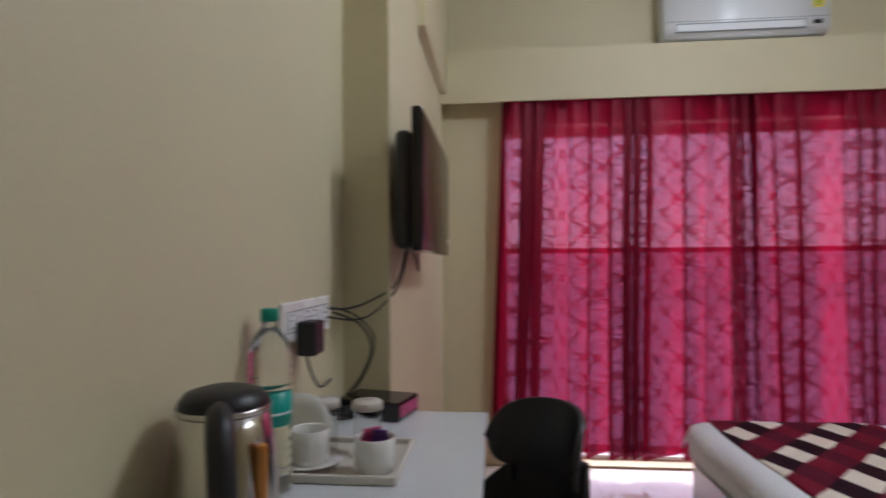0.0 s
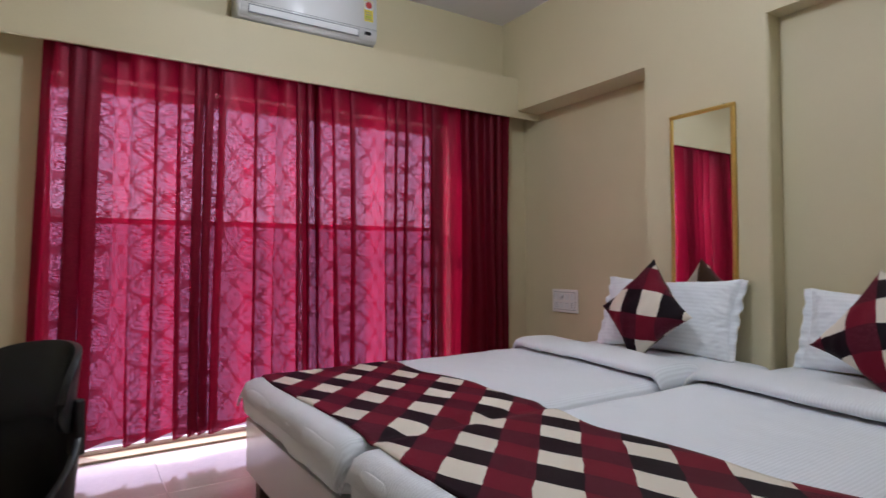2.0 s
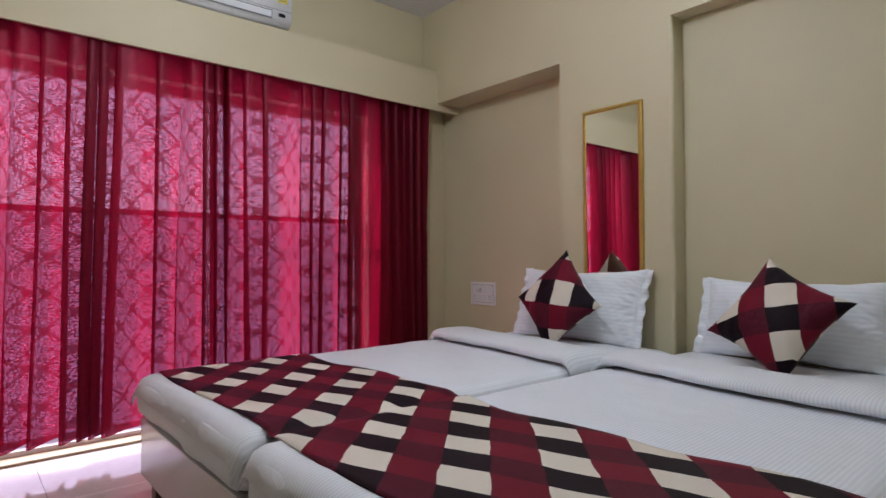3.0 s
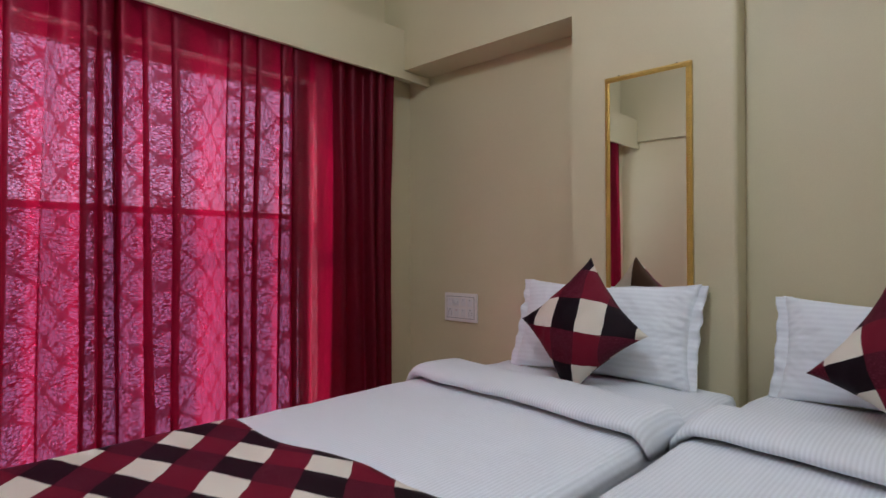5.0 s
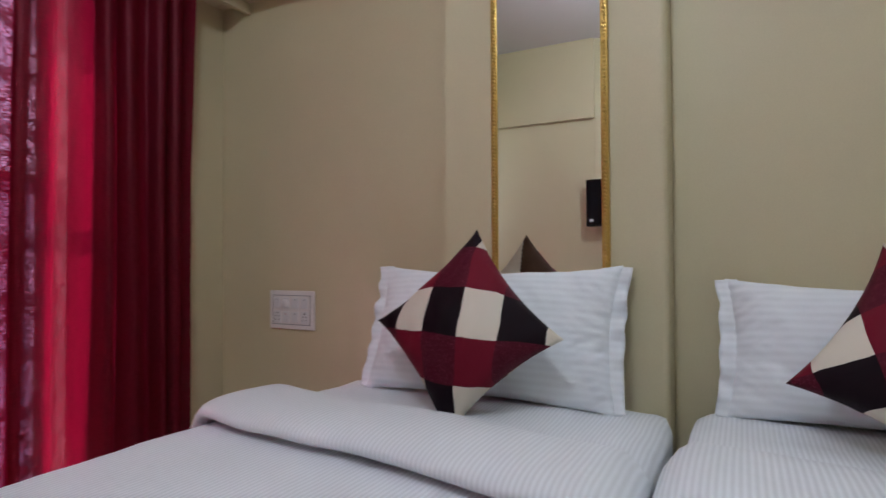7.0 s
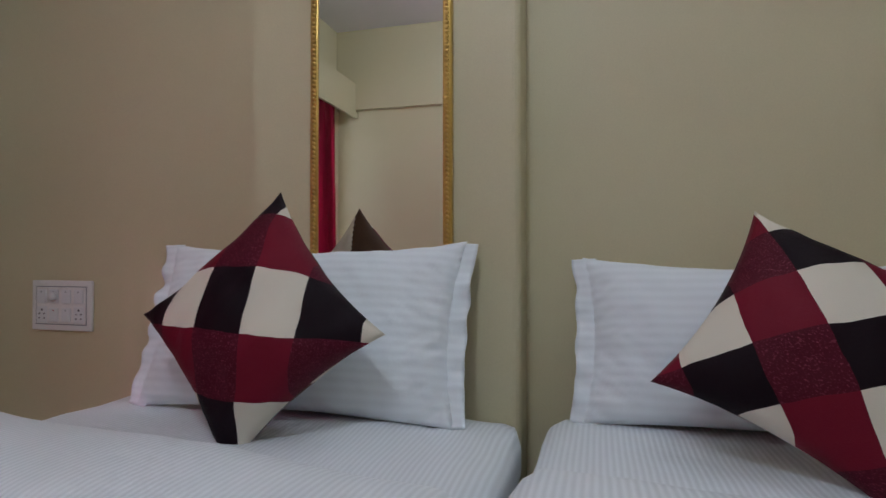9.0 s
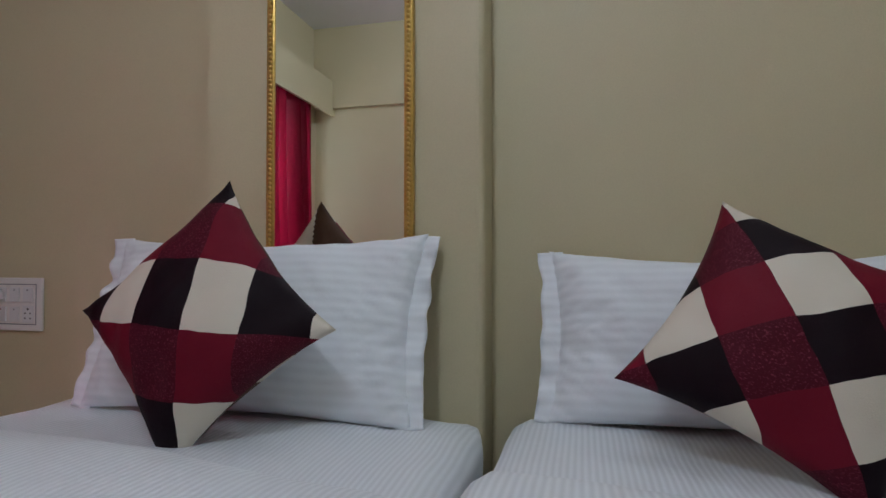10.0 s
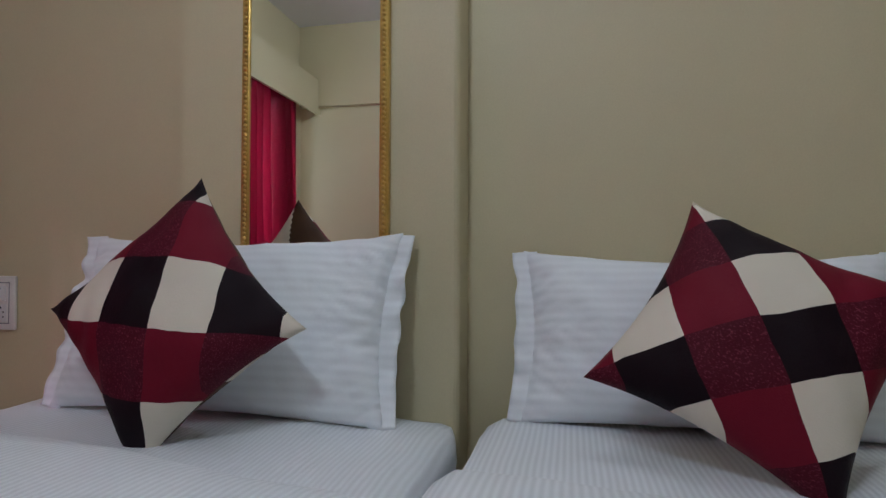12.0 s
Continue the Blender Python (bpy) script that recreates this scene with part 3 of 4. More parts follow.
cushion((2.437, 1.603, 0.738), (-0.02, -0.54, -0.02), (0.12, -0.028, 0.46), 0.395, 2.0,
        lambda p, q: ((p + 0.190) / 0.108 + 1, (q + 0.155) / 0.128), "maroon patchwork cushion leaning on its corner before a pillow")
cushion((2.515, 0.590, 0.722), (0.02, -0.52, 0.137), (0.227, 0.085, 0.42), 0.392, 8.0,
        lambda p, q: ((q + 0.097) / 0.106, (p + 0.116) / 0.112), "maroon patchwork cushion tilted on its corner in the recess")


# ---- mirror ----
def wall_mirror():
    y0, y1, z0, z1 = 1.270, 1.632, 0.66, 1.772
    t = thing("wall_mirror", Matrix.Translation((X_COL, (y0 + y1) / 2, z0)), "tall narrow mirror in a beaded gilt frame", "mirror")
    off = t.matrix_world.inverted()
    x1 = X_COL - 0.001

    def add(name, bm, mat, smooth=False):
        bm.transform(off)
        return part(name, bm, mat, t, smooth=smooth)

    add("glass", box(x1 - 0.014, x1 - 0.006, y0 + 0.014, y1 - 0.014, z0 + 0.014, z1 - 0.014), MIRROR)
    w = 0.022
    for a, b, c, d in ((y0, y1, z0, z0 + w), (y0, y1, z1 - w, z1), (y0, y0 + w, z0 + w, z1 - w), (y1 - w, y1, z0 + w, z1 - w)):
        rail = add("frame_rail", box(x1 - 0.018, x1, a, b, c, d, 0.004), GOLD)
        # rope of small beads along the rail
        bm = bmesh.new()
        n = int(max(b - a, d - c) / 0.011)
        for i in range(n):
            s = (i + 0.5) / n
            if b - a > d - c:
                p = (x1 - 0.018, a + s * (b - a), (c + d) / 2)
            else:
                p = (x1 - 0.018, (a + b) / 2, c + s * (d - c))
            bmesh.ops.create_icosphere(bm, subdivisions=1, radius=0.0058, matrix=Matrix.Translation(p))
        bm.transform(off)
        part("beading", bm, GOLD, rail, smooth=True)
    for y in (y0 + 0.06, y1 - 0.06):
        bm = lathe([(0, 0), (0.004, 0.001), (0.004, 0.004), (0, 0.005)], 8)
        bm.transform(Matrix.Translation((x1 - 0.006, y, z1 + 0.001)))
        add("nail", bm, BLACK)


wall_mirror()


# ---- switch plates ----
def switch_plate(m, w, h, label):
    """A modular plate: local x to the right, z up, -y out of the wall."""
    t = thing("switch_plate", m, label, "switch plate")
    part("plate", box(-w / 2, w / 2, -0.012, -0.0005, -h / 2, h / 2, 0.004, 3), PLATE, t)
    iw, ih = w / 2 - 0.022, h / 2 - 0.022
    part("inner_line", box(-iw - 0.003, iw + 0.003, -0.0125, -0.011, -ih - 0.003, ih + 0.003), GREYPRINT, t)
    part("inner_plate", box(-iw, iw, -0.0140, -0.0112, -ih, ih, 0.0015), PLATE, t)
    n = 4 if w < 0.3 else 6
    rows = (-0.5, 0.5) if w < 0.3 else (0.0,)
    cw, ch = 2 * iw / n, 2 * ih / len(rows)
    for i in range(n):
        for row in rows:
            cx, cz = -iw + (i + 0.5) * cw, row * ch
            if i in (1, n - 2) or row > 0:
                rocker = part("rocker", box(cx - cw * 0.36, cx + cw * 0.36, -0.0185, -0.0139, cz - ch * 0.38, cz + ch * 0.38, 0.002), PLASTIC, t)
                part("rocker_mark", box(cx - 0.002, cx + 0.002, -0.0190, -0.0184, cz + ch * 0.20, cz + ch * 0.28), REDINK if i == 1 and row < 0 else GREYPRINT, rocker)
            else:
                face = part("socket", box(cx - cw * 0.42, cx + cw * 0.42, -0.0158, -0.0139, cz - ch * 0.44, cz + ch * 0.44, 0.001), PLASTIC, t)
                bm = bmesh.new()
                for dx, dz, rr in ((0, 0.016, 0.0036), (-0.010, 0.003, 0.0026), (0.010, 0.003, 0.0026), (-0.010, -0.012, 0.0026), (0.010, -0.012, 0.0026)):
                    bmesh.ops.create_cone(bm, cap_ends=True, segments=10, radius1=rr, radius2=rr, depth=0.001, matrix=Matrix.Translation((cx + dx, -0.0161, cz + dz)) @ Matrix.Rotation(radians(90), 4, "X"))
                part("socket_holes", bm, BLACK, face)
    if len(rows) == 2:
        knob = lathe([(0, 0.014), (0.011, 0.013), (0.014, 0.009), (0.015, 0.0), (0, 0.0)], 24)
        knob.transform(Matrix.Translation((-iw + 1.5 * cw, -0.0185, 0.5 * ch)) @ Matrix.Rotation(radians(90), 4, "X"))
        part("regulator_knob", knob, PLASTIC, t, smooth=True)
    return t


switch_plate(frame_of((X_REC, 2.652, 0.712), (0, -1, 0), (0, 0, 1)), 0.248, 0.165, "ivory switch and socket plate low on the wall")
switch_plate(frame_of((X_TABLE, 1.060, 1.032), (0, 1, 0), (0, 0, 1)), 0.32, 0.085, "white switch and socket plate above the table")


# ---- air conditioner ----
def air_conditioner():
    x0, x1, z0, z1, yb, yf = 0.750, 1.575, 2.338, 2.672, Y_WIN - 0.001, 2.875
    t = thing("air_conditioner", Matrix.Translation((0, 0, 0)), "white split air conditioner on the wall above the pelmet", "air conditioner")
    prof = [(yb, z0 + 0.03), (yb, z1), (yf + 0.05, z1), (yf + 0.012, z1 - 0.02), (yf, z1 - 0.06), (yf, z0 + 0.055), (yf + 0.02, z0 + 0.015), (yf + 0.06, z0), (yb - 0.05, z0)]
    bm = bmesh.new()
    a = [bm.verts.new((x0, y, z)) for y, z in prof]
    b = [bm.verts.new((x1, y, z)) for y, z in prof]
    bm.faces.new(a)
    bm.faces.new(b[::-1])
    for i in range(len(prof)):
        j = (i + 1) % len(prof)
        bm.faces.new((a[i], b[i], b[j], a[j]))
    bmesh.ops.recalc_face_normals(bm, faces=bm.faces[:])
    bmesh.ops.bevel(bm, geom=bm.edges[:], offset=0.008, segments=3, affect="EDGES")
    part("body", bm, PLASTIC, t, smooth=True)
    part("louvre", box(x0 + 0.05, x1 - 0.13, yf - 0.004, yf + 0.004, z0 + 0.035, z0 + 0.072, 0.003), PLASTIC, t, "white air outlet flap")
    part("outlet_slot", box(x0 + 0.045, x1 - 0.125, yf - 0.001, yf + 0.006, z0 + 0.030, z0 + 0.0775), GREYPRINT, t)
    part("front_seam", box(x0 + 0.004, x1 - 0.004, yf - 0.0012, yf + 0.004, z0 + 0.087, z0 + 0.0895), GREYPRINT, t)
    part("display", box(x1 - 0.085, x1 - 0.045, yf - 0.003, yf + 0.004, z0 + 0.050, z0 + 0.070, 0.002), GLOSSBLACK, t)
    lab = part("energy_label", box(x1 - 0.088, x1 - 0.030, yf - 0.0022, yf + 0.002, z0 + 0.135, z0 + 0.262), YELLOW, t, "yellow and white energy label")
    part("label_header", box(x1 - 0.086, x1 - 0.032, yf - 0.0032, yf, z0 + 0.205, z0 + 0.258), PRINT, lab)
    bm = bmesh.new()
    bmesh.ops.create_cone(bm, cap_ends=True, segments=24, radius1=0.021, radius2=0.021, depth=0.001, matrix=Matrix.Translation((x1 - 0.059, yf - 0.0036, z0 + 0.234)) @ Matrix.Rotation(radians(90), 4, "X"))
    part("label_dial", bm, REDINK, lab)
    for k in range(4):
        part("print_line", box(x1 - 0.082, x1 - 0.040 - 0.004 * (k % 2), yf - 0.0030, yf, z0 + 0.145 + k * 0.014, z0 + 0.150 + k * 0.014), GREENINK if k == 1 else GREYPRINT, lab)


air_conditioner()


# ---- tube light ----
lamp = thing("tube_light", Matrix.Translation((X_COL, TUBE[1], TUBE[2])), "lit white tube light on the beam above the beds", "tube light")
part("batten", box(-0.032, -0.001, -0.62, 0.62, 0.0, 0.045, 0.004), PLASTIC, lamp)
for s in (-1, 1):
    part("end_cap", box(-0.075, -0.033, s * 0.60 - 0.012, s * 0.60 + 0.012, -0.005, 0.040, 0.004), PLASTIC, lamp)
part("tube", tube([(-0.056, -0.585, 0.020), (-0.056, 0.585, 0.020)], 0.013, 16), LAMPGLOW, lamp, "glowing glass tube", True)


# ---- ceiling fitting added above the unseen fill lamp ----
lamp = thing("added_lamp_fitting", Matrix.Translation((FILL_LAMP[0], FILL_LAMP[1], Z_CEIL)), "bare holder on a short ceiling stem, added for an unseen fill lamp", "ceiling lamp")
part("rose", lathe([(0, 0), (0.055, -0.001), (0.055, -0.012), (0.02, -0.02), (0, -0.02)], 32), PLASTIC, lamp, smooth=True)
part("stem", tube([(0, 0, -0.02), (0, 0, -0.115)], 0.008, 10), PLASTIC, lamp, smooth=True)
part("holder", lathe([(0, -0.105), (0.025, -0.105), (0.028, -0.145), (0, -0.145)], 24), PLASTIC, lamp, smooth=True)


# ---- television ----
def television():
    x, y0, y1, z0, z1 = -0.350, 1.270, 2.075, 1.190, 1.578
    t = thing("television", Matrix.Translation((0, 0, 0)), "black flat television bracketed on the wall", "television")
    part("housing", box(x - 0.030, x, y0, y1, z0, z1, 0.006, 3), GLOSSBLACK, t)
    part("back_cover", box(x - 0.078, x - 0.0305, y0 + 0.008, y1 - 0.03, z0 + 0.004, z1 - 0.06, 0.020, 3), BLACK, t)
    part("screen", box(x - 0.002, x + 0.0015, y0 + 0.014, y1 - 0.014, z0 + 0.030, z1 - 0.014, 0.001), SCREEN, t, "dark reflective screen")
    part("maker_badge", box(x + 0.0005, x + 0.0022, y1 - 0.060, y1 - 0.030, z0 + 0.040, z0 + 0.060), PRINT, t)
    part("silver_lip", box(x - 0.006, x + 0.001, y0 + 0.3, y1 - 0.02, z0 - 0.006, z0 - 0.0005, 0.001), STEEL, t)
    part("wall_bracket", box(X_TV + 0.001, x - 0.079, 1.55, 1.80, 1.25, 1.47, 0.003), BLACK, t)


television()


# ---- table and chair ----
def table():
    t = thing("table", Matrix.Translation((0, 0, 0)), "narrow table with a white laminate top along the wall", "table")
    part("tabletop", box(X_TABLE + 0.001, -0.184, -0.10, 1.338, 0.722, 0.75, 0.003), TABLETOP, t)
    part("apron", box(X_TABLE + 0.02, -0.21, 1.30, 1.325, 0.60, 0.7215), LAMINATE, t)
    part("apron", box(-0.222, -0.2105, -0.05, 1.299, 0.66, 0.7215), LAMINATE, t)
    for x in (X_TABLE + 0.03, -0.262):
        for y in (-0.06, 1.24):
            part("leg", box(x, x + 0.04, y, y + 0.04, 0, 0.7215, 0.003), LAMINATE, t)


table()


def chair():
    """Black moulded shell chair, its back high in the middle and scooped down to low sides."""
    cx, cy = -0.125, 0.960
    c = thing("chair", Matrix.Translation((cx, cy, 0)) @ Matrix.Rotation(radians(40), 4, "Z"), "black moulded plastic chair drawn up to the table", "chair")

    def tub(u, v):
        """The bucket: high behind, its rim sweeping down to both arms."""
        a = -135 + 270 * u
        th = radians(a)
        k = min(1.0, max(0.0, (abs(a) - 30) / 95))
        top = 0.715 - 0.13 * k * k * (3 - 2 * k)
        z = 0.44 + v * (top - 0.44)
        r = 0.108 + 0.034 * v + 0.03 * (1 - v) ** 3 + 0.03 * k
        return Vector((r * math.cos(th), r * math.sin(th), z))

    def rest(u, v):
        """The curved back panel with rounded ends, joined to the bucket at its two sides."""
        a = -74 + 148 * u
        th = radians(a)
        e = abs(2 * u - 1)
        half = 0.072 * math.sqrt(max(0.02, 1 - e ** 5))
        z = 0.782 + (2 * v - 1) * half - 0.030 * e * e
        r = 0.138 + 0.014 * (v - 0.5)
        return Vector((r * math.cos(th), r * math.sin(th), z))

    for name, grid in (("bucket", sheet(60, 14, tub)), ("backrest", sheet(48, 12, rest))):
        shell = part(name, grid, BLACK, c, smooth=True)
        sol = shell.modifiers.new("thickness", "SOLIDIFY")
        sol.thickness = 0.012
        bev = shell.modifiers.new("edge", "BEVEL")
        bev.width, bev.segments, bev.limit_method = 0.003, 2, "ANGLE"
    for a in (-50, 50):
        x, y = 0.139 * math.cos(radians(a)), 0.139 * math.sin(radians(a))
        part("strut", box(x - 0.012, x + 0.006, y - 0.014, y + 0.014, 0.66, 0.76, 0.004), BLACK, c)

    def seat(u, v):
        r, a = 0.02 + 0.98 * u, 2 * math.pi * v
        return Vector((r * 0.19 * math.cos(a) - 0.02, r * 0.20 * math.sin(a), 0.445 - 0.02 * (1 - r * r)))
    bm = sheet(10, 40, seat)
    bmesh.ops.remove_doubles(bm, verts=bm.verts[:], dist=0.001)
    st = part("seat", bm, BLACK, c, smooth=True)
    sol = st.modifiers.new("thickness", "SOLIDIFY")
    sol.thickness = 0.014
    for sx in (-1, 1):
        for sy in (-1, 1):
            part("leg", tube([(0.11 * sx, 0.12 * sy, 0.43), (0.16 * sx, 0.18 * sy, 0.0)], 0.012, 10), BLACK, c, smooth=True)


chair()


# ---- things on the table ----
def set_top_box():
    m = Matrix.Translation((-0.478, 1.295, 0.7505)) @ Matrix.Rotation(radians(-14), 4, "Z")
    t = thing("set_top_box", m, "small black set-top box on the table", "set-top box")
    part("body", box(-0.090, 0.090, -0.066, 0.066, 0.003, 0.050, 0.004, 3), GLOSSBLACK, t)
    part("front_strip", box(0.0895, 0.0915, -0.055, 0.055, 0.012, 0.040), PINKFOIL, t)
    for x in (-0.06, 0.06):
        for y in (-0.04, 0.04):
            part("foot", lathe([(0, 0), (0.006, 0), (0.006, 0.0035), (0, 0.0035)], 10), RUBBER, t).location = (x, y, 0)


set_top_box()


def bottle():
    t = thing("water_bottle", Matrix.Translation((-0.560, 0.762, 0.7505)) @ Matrix.Diagonal((1.04, 1.04, 1.115, 1)), "clear plastic water bottle with a teal label and cap", "bottle")
    prof = [(0.0, 0.004), (0.026, 0.0), (0.036, 0.006), (0.0375, 0.02)]
    for i in range(5):
        z = 0.03 + i * 0.014
        prof += [(0.0375, z), (0.0355, z + 0.005), (0.0375, z + 0.010)]
    prof += [(0.0375, 0.105), (0.0362, 0.108), (0.0362, 0.165), (0.0378, 0.168)]
    for i in range(3):
        z = 0.174 + i * 0.013
        prof += [(0.0378, z), (0.0362, z + 0.005), (0.0376, z + 0.010)]
    prof += [(0.036, 0.222), (0.030, 0.240), (0.020, 0.256), (0.0135, 0.264), (0.0130, 0.280)]
    part("body", lathe(prof, 40), PET, t, smooth=True)
    part("label_band", lathe([(0.0368, 0.110), (0.0372, 0.110), (0.0372, 0.163), (0.0368, 0.163), (0.0368, 0.110)], 40), TEAL, t, "teal printed label", True)
    part("print_mark", lathe([(0.0374, 0.128), (0.0376, 0.128), (0.0376, 0.131), (0.0374, 0.131), (0.0374, 0.128)], 40), PRINT, t)
    bm = bmesh.new()
    for k in range(5):
        a = radians(-110 + k * 17)
        own = box(-0.0035, 0.0035, -0.0006, 0.0006, 0.136, 0.152)
        own.transform(Matrix.Rotation(a, 4, "Z") @ Matrix.Translation((0, -0.0378, 0)))
        tmp = bpy.data.meshes.new("tmp")
        own.to_mesh(tmp)
        own.free()
        bm.from_mesh(tmp)
        bpy.data.meshes.remove(tmp)
    part("print_bars", bm, PRINT, t)
    part("cap", lathe([(0, 0.272), (0.0155, 0.272), (0.0155, 0.290), (0.0145, 0.292), (0, 0.292)], 32), TEALCAP, t, "teal screw cap", True)


bottle()


def kettle():
    t = thing("electric_kettle", Matrix.Translation((-0.517, 0.505, 0.7505)) @ Matrix.Rotation(radians(20), 4, "Z") @ Matrix.Diagonal((1.0, 1.0, 1.19, 1)), "steel electric kettle with a black lid and handle", "kettle")
    part("base", lathe([(0, 0), (0.080, 0), (0.082, 0.008), (0.076, 0.018), (0, 0.018)], 40), BLACK, t, smooth=True)
    part("body", lathe([(0, 0.019), (0.074, 0.019), (0.076, 0.03), (0.072, 0.09), (0.063, 0.150), (0.058, 0.178), (0.054, 0.180), (0.054, 0.172), (0, 0.172)], 48), STEEL, t, "polished steel body", True)
    part("lid", lathe([(0, 0.205), (0.026, 0.204), (0.048, 0.199), (0.057, 0.190), (0.059, 0.181), (0, 0.181)], 40), BLACK, t, "black domed lid", True)
    part("lid_ring", lathe([(0.0572, 0.178), (0.0605, 0.178), (0.0605, 0.184), (0.0572, 0.184), (0.0572, 0.178)], 40), STEEL, t, smooth=True)
    pts = smooth_path([(0.0, -0.048, 0.180), (0.004, -0.078, 0.178), (0.008, -0.102, 0.156), (0.012, -0.110, 0.100), (0.012, -0.098, 0.055), (0.012, -0.072, 0.035)], 6)
    part("handle", tube(pts, 0.017, 14), BLACK, t, "black moulded handle", True)
    part("spout", lathe([(0.0, 0.15), (0.014, 0.155), (0.020, 0.180), (0.0, 0.182)], 20, 0.0, 0.058), STEEL, t, smooth=True)
    part("water_gauge", box(0.044, 0.058, -0.060, -0.046, 0.030, 0.150, 0.004), paint("amber_gauge", (0.55, 0.22, 0.04), 0.25), t, "amber water gauge")


kettle()


def tray():
    x0, x1, y0, y1 = -0.590, -0.340, 0.804, 1.045
    t = thing("serving_tray", Matrix.Translation((0, 0, 0)), "cream rectangular serving tray with cups and glasses", "tray")
    part("tray_bed", box(x0 + 0.008, x1 - 0.008, y0 + 0.008, y1 - 0.008, 0.7504, 0.7545), TRAYMAT, t)
    for a, b, c, d in ((x0, x1, y0, y0 + 0.010), (x0, x1, y1 - 0.010, y1), (x0, x0 + 0.010, y0 + 0.0105, y1 - 0.0105), (x1 - 0.010, x1, y0 + 0.0105, y1 - 0.0105)):
        part("lip", box(a, b, c, d, 0.7504, 0.767, 0.003), TRAYMAT, t)


tray()


def cup(x, y, z, label, tilt=None):
    prof = [(0, 0.0), (0.030, 0.0), (0.034, 0.003), (0.037, 0.012), (0.039, 0.045), (0.0395, 0.068), (0.0382, 0.0688), (0.0362, 0.066), (0.0358, 0.045), (0.034, 0.014), (0.028, 0.007), (0, 0.006)]
    m = Matrix.Translation((x, y, z))
    if tilt:
        m = m @ tilt
    t = thing("cup", m, label, "cup", "tea cups")
    part("bowl", lathe(prof, 40), CERAMIC, t, smooth=True)
    part("handle", tube(smooth_path([(0.012, 0.034, 0.055), (0.020, 0.056, 0.051), (0.021, 0.058, 0.028), (0.012, 0.033, 0.020)], 6), 0.004, 8), CERAMIC, t, smooth=True)
    return t


def saucer(x, y, z, tilt=None):
    m = Matrix.Translation((x, y, z))
    if tilt:
        m = m @ tilt
    ob = mesh_ob("saucer", lathe([(0, 0), (0.030, 0), (0.036, 0.004), (0.066, 0.012), (0.067, 0.014), (0.036, 0.0075), (0, 0.004)], 40), CERAMIC, True)
    ob.matrix_world = m
    tagged(ob, "white glazed ceramic saucer on the tray", "saucer")


def glass_with_cover(x, y, z):
    t = thing("drinking_glass", Matrix.Translation((x, y, z)), "clear drinking glass with a paper cover", "glass", "covered glasses")
    part("tumbler", lathe([(0, 0.0), (0.026, 0.0), (0.030, 0.10), (0.0285, 0.10), (0.0248, 0.006), (0, 0.006)], 36), TUMBLER, t, smooth=True)
    part("paper_cover", lathe([(0, 0.112), (0.031, 0.111), (0.0325, 0.108), (0.0325, 0.094), (0.0318, 0.094), (0.0318, 0.108), (0, 0.109)], 36), TRAYMAT, t, "cream pleated paper cover", True)


ZR = 0.755
saucer(-0.530, 0.888, ZR)
cup(-0.530, 0.888, ZR + 0.005, "white ceramic cup on its saucer")
cup(-0.392, 0.862, ZR, "white ceramic cup filled with foil sachets")
glass_with_cover(-0.525, 0.975, ZR)
glass_with_cover(-0.430, 0.965, ZR)
saucer(-0.566, 0.945, ZR + 0.062, Matrix.Rotation(radians(78), 4, "X") @ Matrix.Rotation(radians(20), 4, "Z"))
for k, (dx, dy, a, mm) in enumerate(((0.006, 0.004, 20, SACHET), (-0.010, 0.006, 65, PINKFOIL), (0.012, -0.008, -15, SACHET), (-0.006, -0.010, 40, PINKFOIL))):
    bm = sheet(6, 8, lambda u, v: Vector(((u - 0.5) * 0.036, 0.004 * math.sin(3.1 * u) * math.sin(3.1 * v) + 0.003 * math.sin(9 * v + k), (v - 0.5) * 0.060)))
    ob = mesh_ob("sachet", bm, mm, True)
    sol = ob.modifiers.new("thickness", "SOLIDIFY")
    sol.thickness = 0.003
    ob.matrix_world = Matrix.Translation((-0.392 + dx, 0.862 + dy, ZR + 0.048 + 0.004 * k)) @ Matrix.Rotation(radians(a), 4, "Z") @ Matrix.Rotation(radians(14), 4, "X")
    tagged(ob, "shiny foil coffee sachet standing in a cup", "sachet", "sachets in the cup")


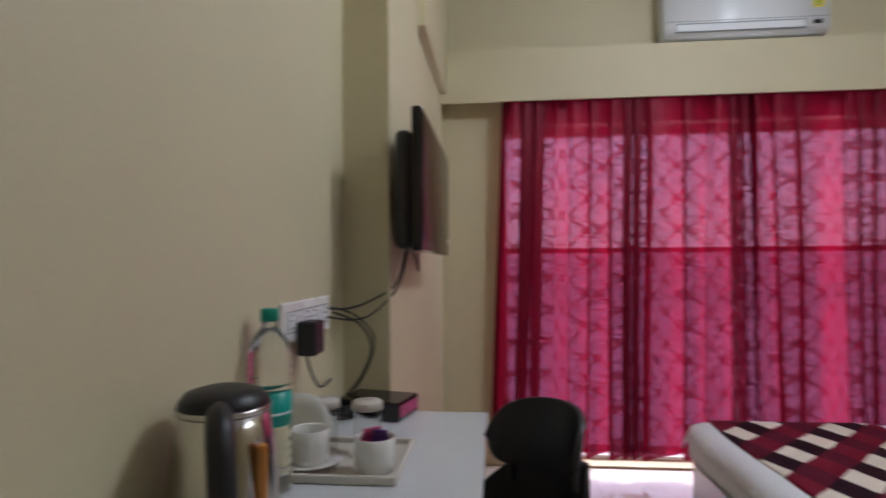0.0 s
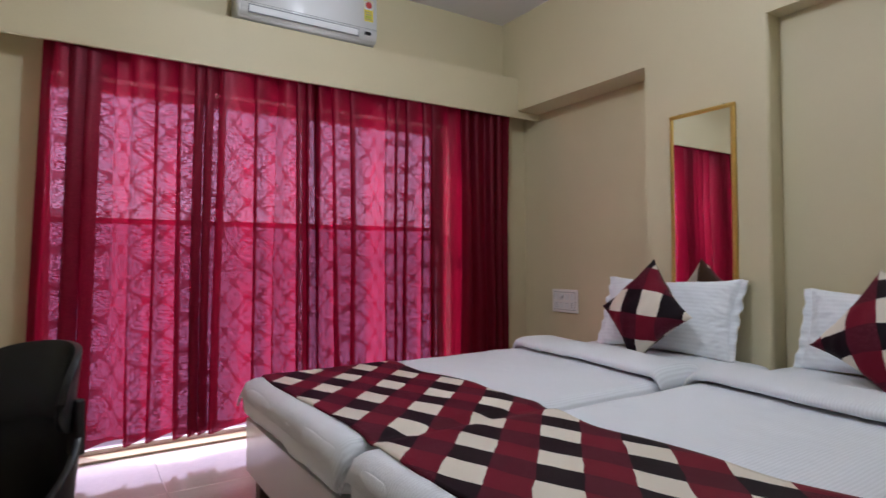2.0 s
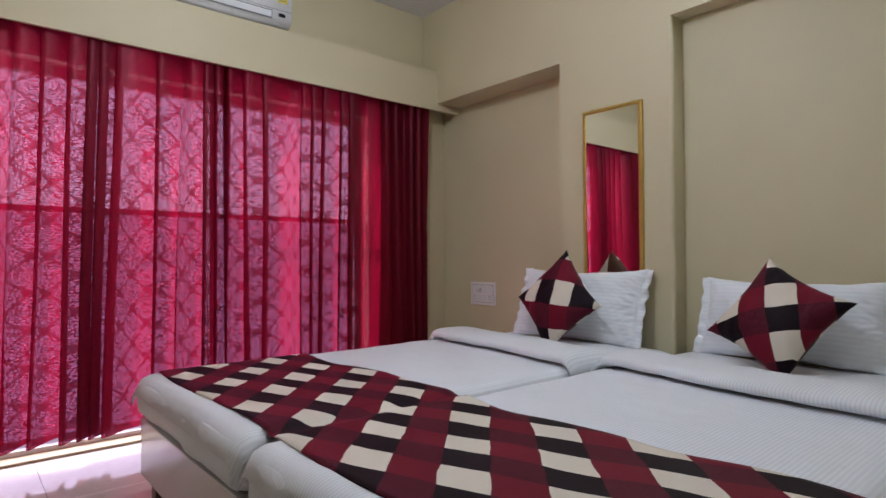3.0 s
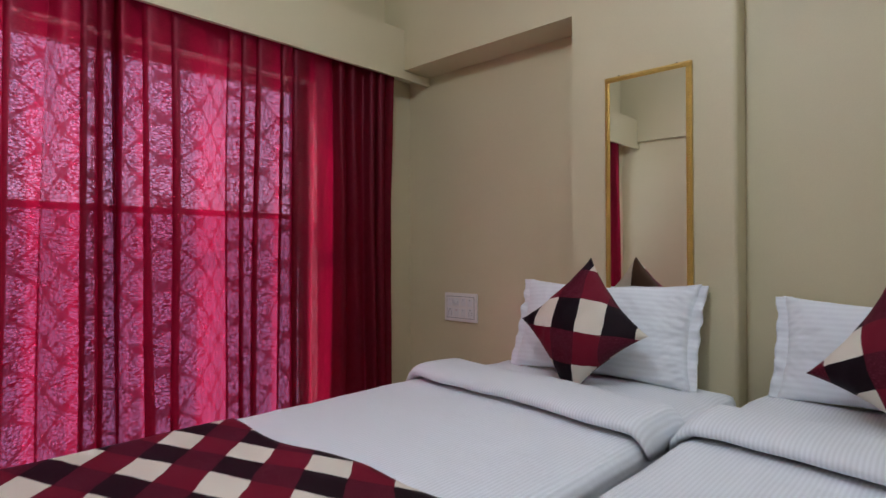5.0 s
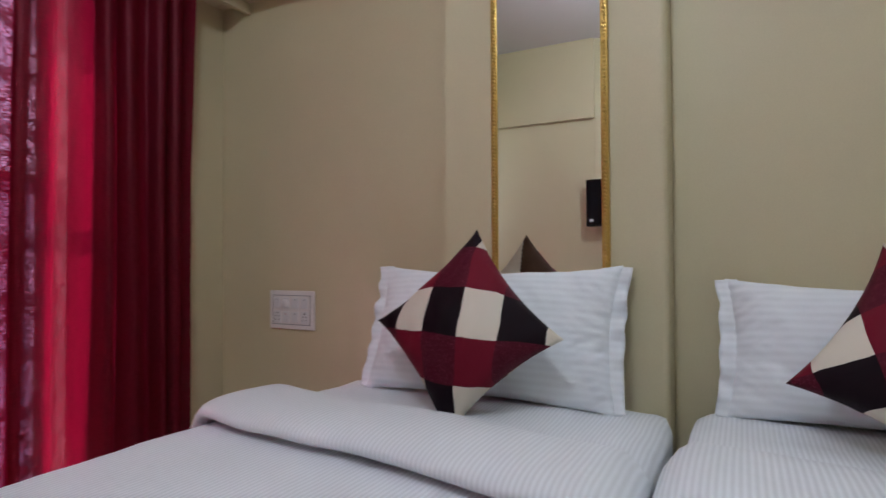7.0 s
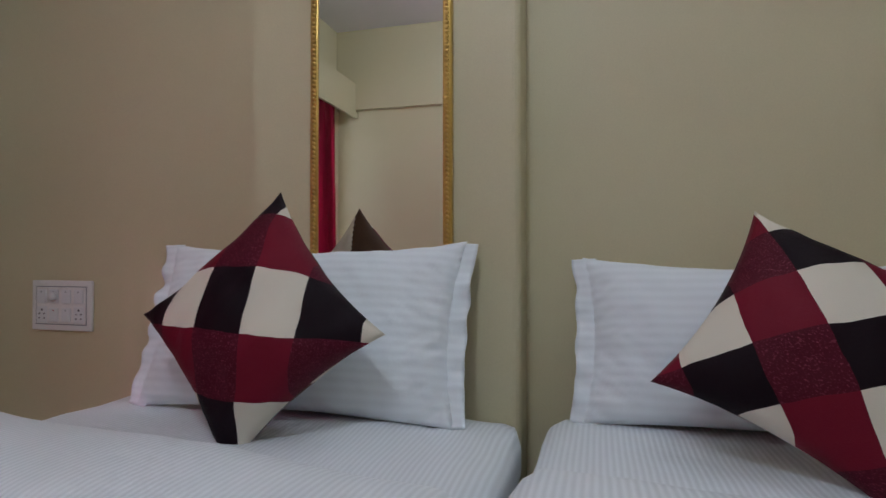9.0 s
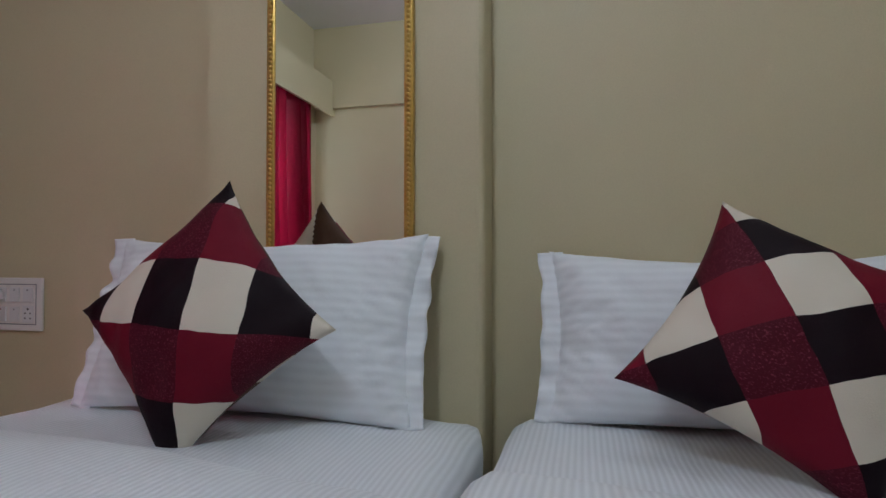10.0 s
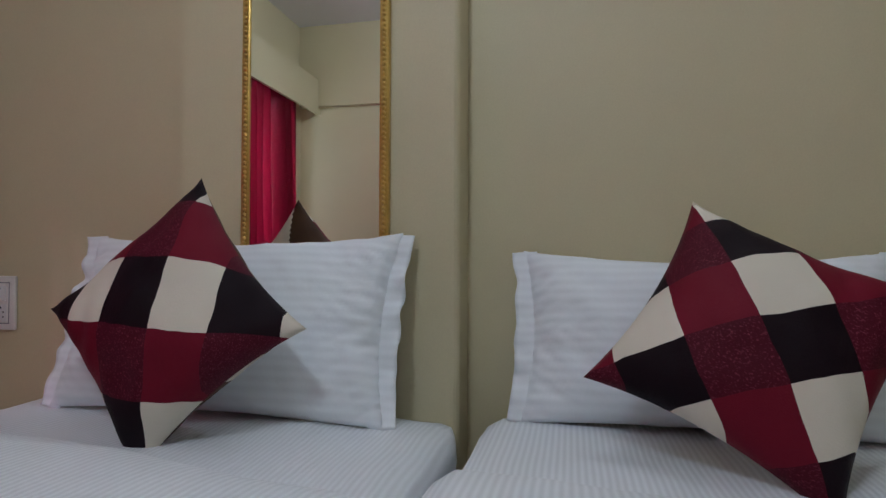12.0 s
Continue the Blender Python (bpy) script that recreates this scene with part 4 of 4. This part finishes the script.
# ---- plugs and cables ----
ad = thing("power_adapter", Matrix.Translation((X_TABLE + 0.0145, 1.000, 1.005)), "black power adapter plugged into the wall plate", "adapter")
part("body", box(0.001, 0.044, -0.036, 0.030, -0.048, 0.026, 0.006, 3), BLACK, ad)
part("cable", tube(smooth_path([(0.022, -0.030, -0.044), (0.030, -0.02, -0.085), (0.032, 0.03, -0.125), (0.030, 0.10, -0.130), (0.028, 0.13, -0.128)], 8), 0.0028, 8), RUBBER, ad, smooth=True)
CABLES = (
    ((-0.590, 1.215, 1.040), (-0.555, 1.30, 1.035), (-0.505, 1.372, 1.055), (-0.449, 1.43, 1.10), (-0.440, 1.55, 1.20), (-0.430, 1.64, 1.26)),
    ((-0.590, 1.205, 1.020), (-0.540, 1.28, 1.005), (-0.500, 1.36, 1.020), (-0.446, 1.44, 1.09), (-0.440, 1.57, 1.19), (-0.430, 1.65, 1.26)),
    ((-0.590, 1.235, 1.042), (-0.540, 1.30, 1.015), (-0.500, 1.350, 0.950), (-0.515, 1.340, 0.870), (-0.555, 1.330, 0.800), (-0.575, 1.270, 0.765), (-0.545, 1.260, 0.760)),
    ((-0.580, 1.225, 1.030), (-0.530, 1.31, 0.990), (-0.508, 1.352, 0.920), (-0.535, 1.335, 0.840), (-0.585, 1.30, 0.775), (-0.560, 1.25, 0.757)),
    ((-0.430, 1.60, 1.20), (-0.425, 1.66, 1.16), (-0.425, 1.72, 1.13), (-0.430, 1.72, 1.19)),
)
for k, pts in enumerate(CABLES):
    ob = mesh_ob("cable", tube(smooth_path(pts, 8), 0.0032 - 0.0003 * (k % 3), 8), RUBBER, True)
    tagged(ob, "thin black cable looping down from the television", "cable", "television cables")
coil = []
for i in range(60):
    a = i * 0.52
    coil.append((-0.555 + 0.022 * math.cos(a) * (1 + 0.2 * math.sin(i)), 1.235 + 0.040 * math.sin(a), 0.757 + 0.0006 * i))
ob = mesh_ob("cable_bundle", tube(smooth_path(coil, 3), 0.0026, 6), RUBBER, True)
tagged(ob, "tangled black cable bundle on the table", "cable")


# ---- floor tiles, largest count last ----
tile_mesh = None
TS = 0.60
for i in range(7):
    for j in range(9):
        x, y = -0.85 + i * TS, 3.07 - (j + 1) * TS
        if x > 2.9:
            continue
        if tile_mesh is None:
            bm = box(0.001, TS - 0.001, 0.001, TS - 0.001, -0.010, 0.0, 0.0008, 1)
            ob = part("tile", bm, TILE, floor)
            tile_mesh = ob.data
        else:
            ob = new("tile", tile_mesh)
            ob.parent = floor
        ob.location = (x, y, 0.0)
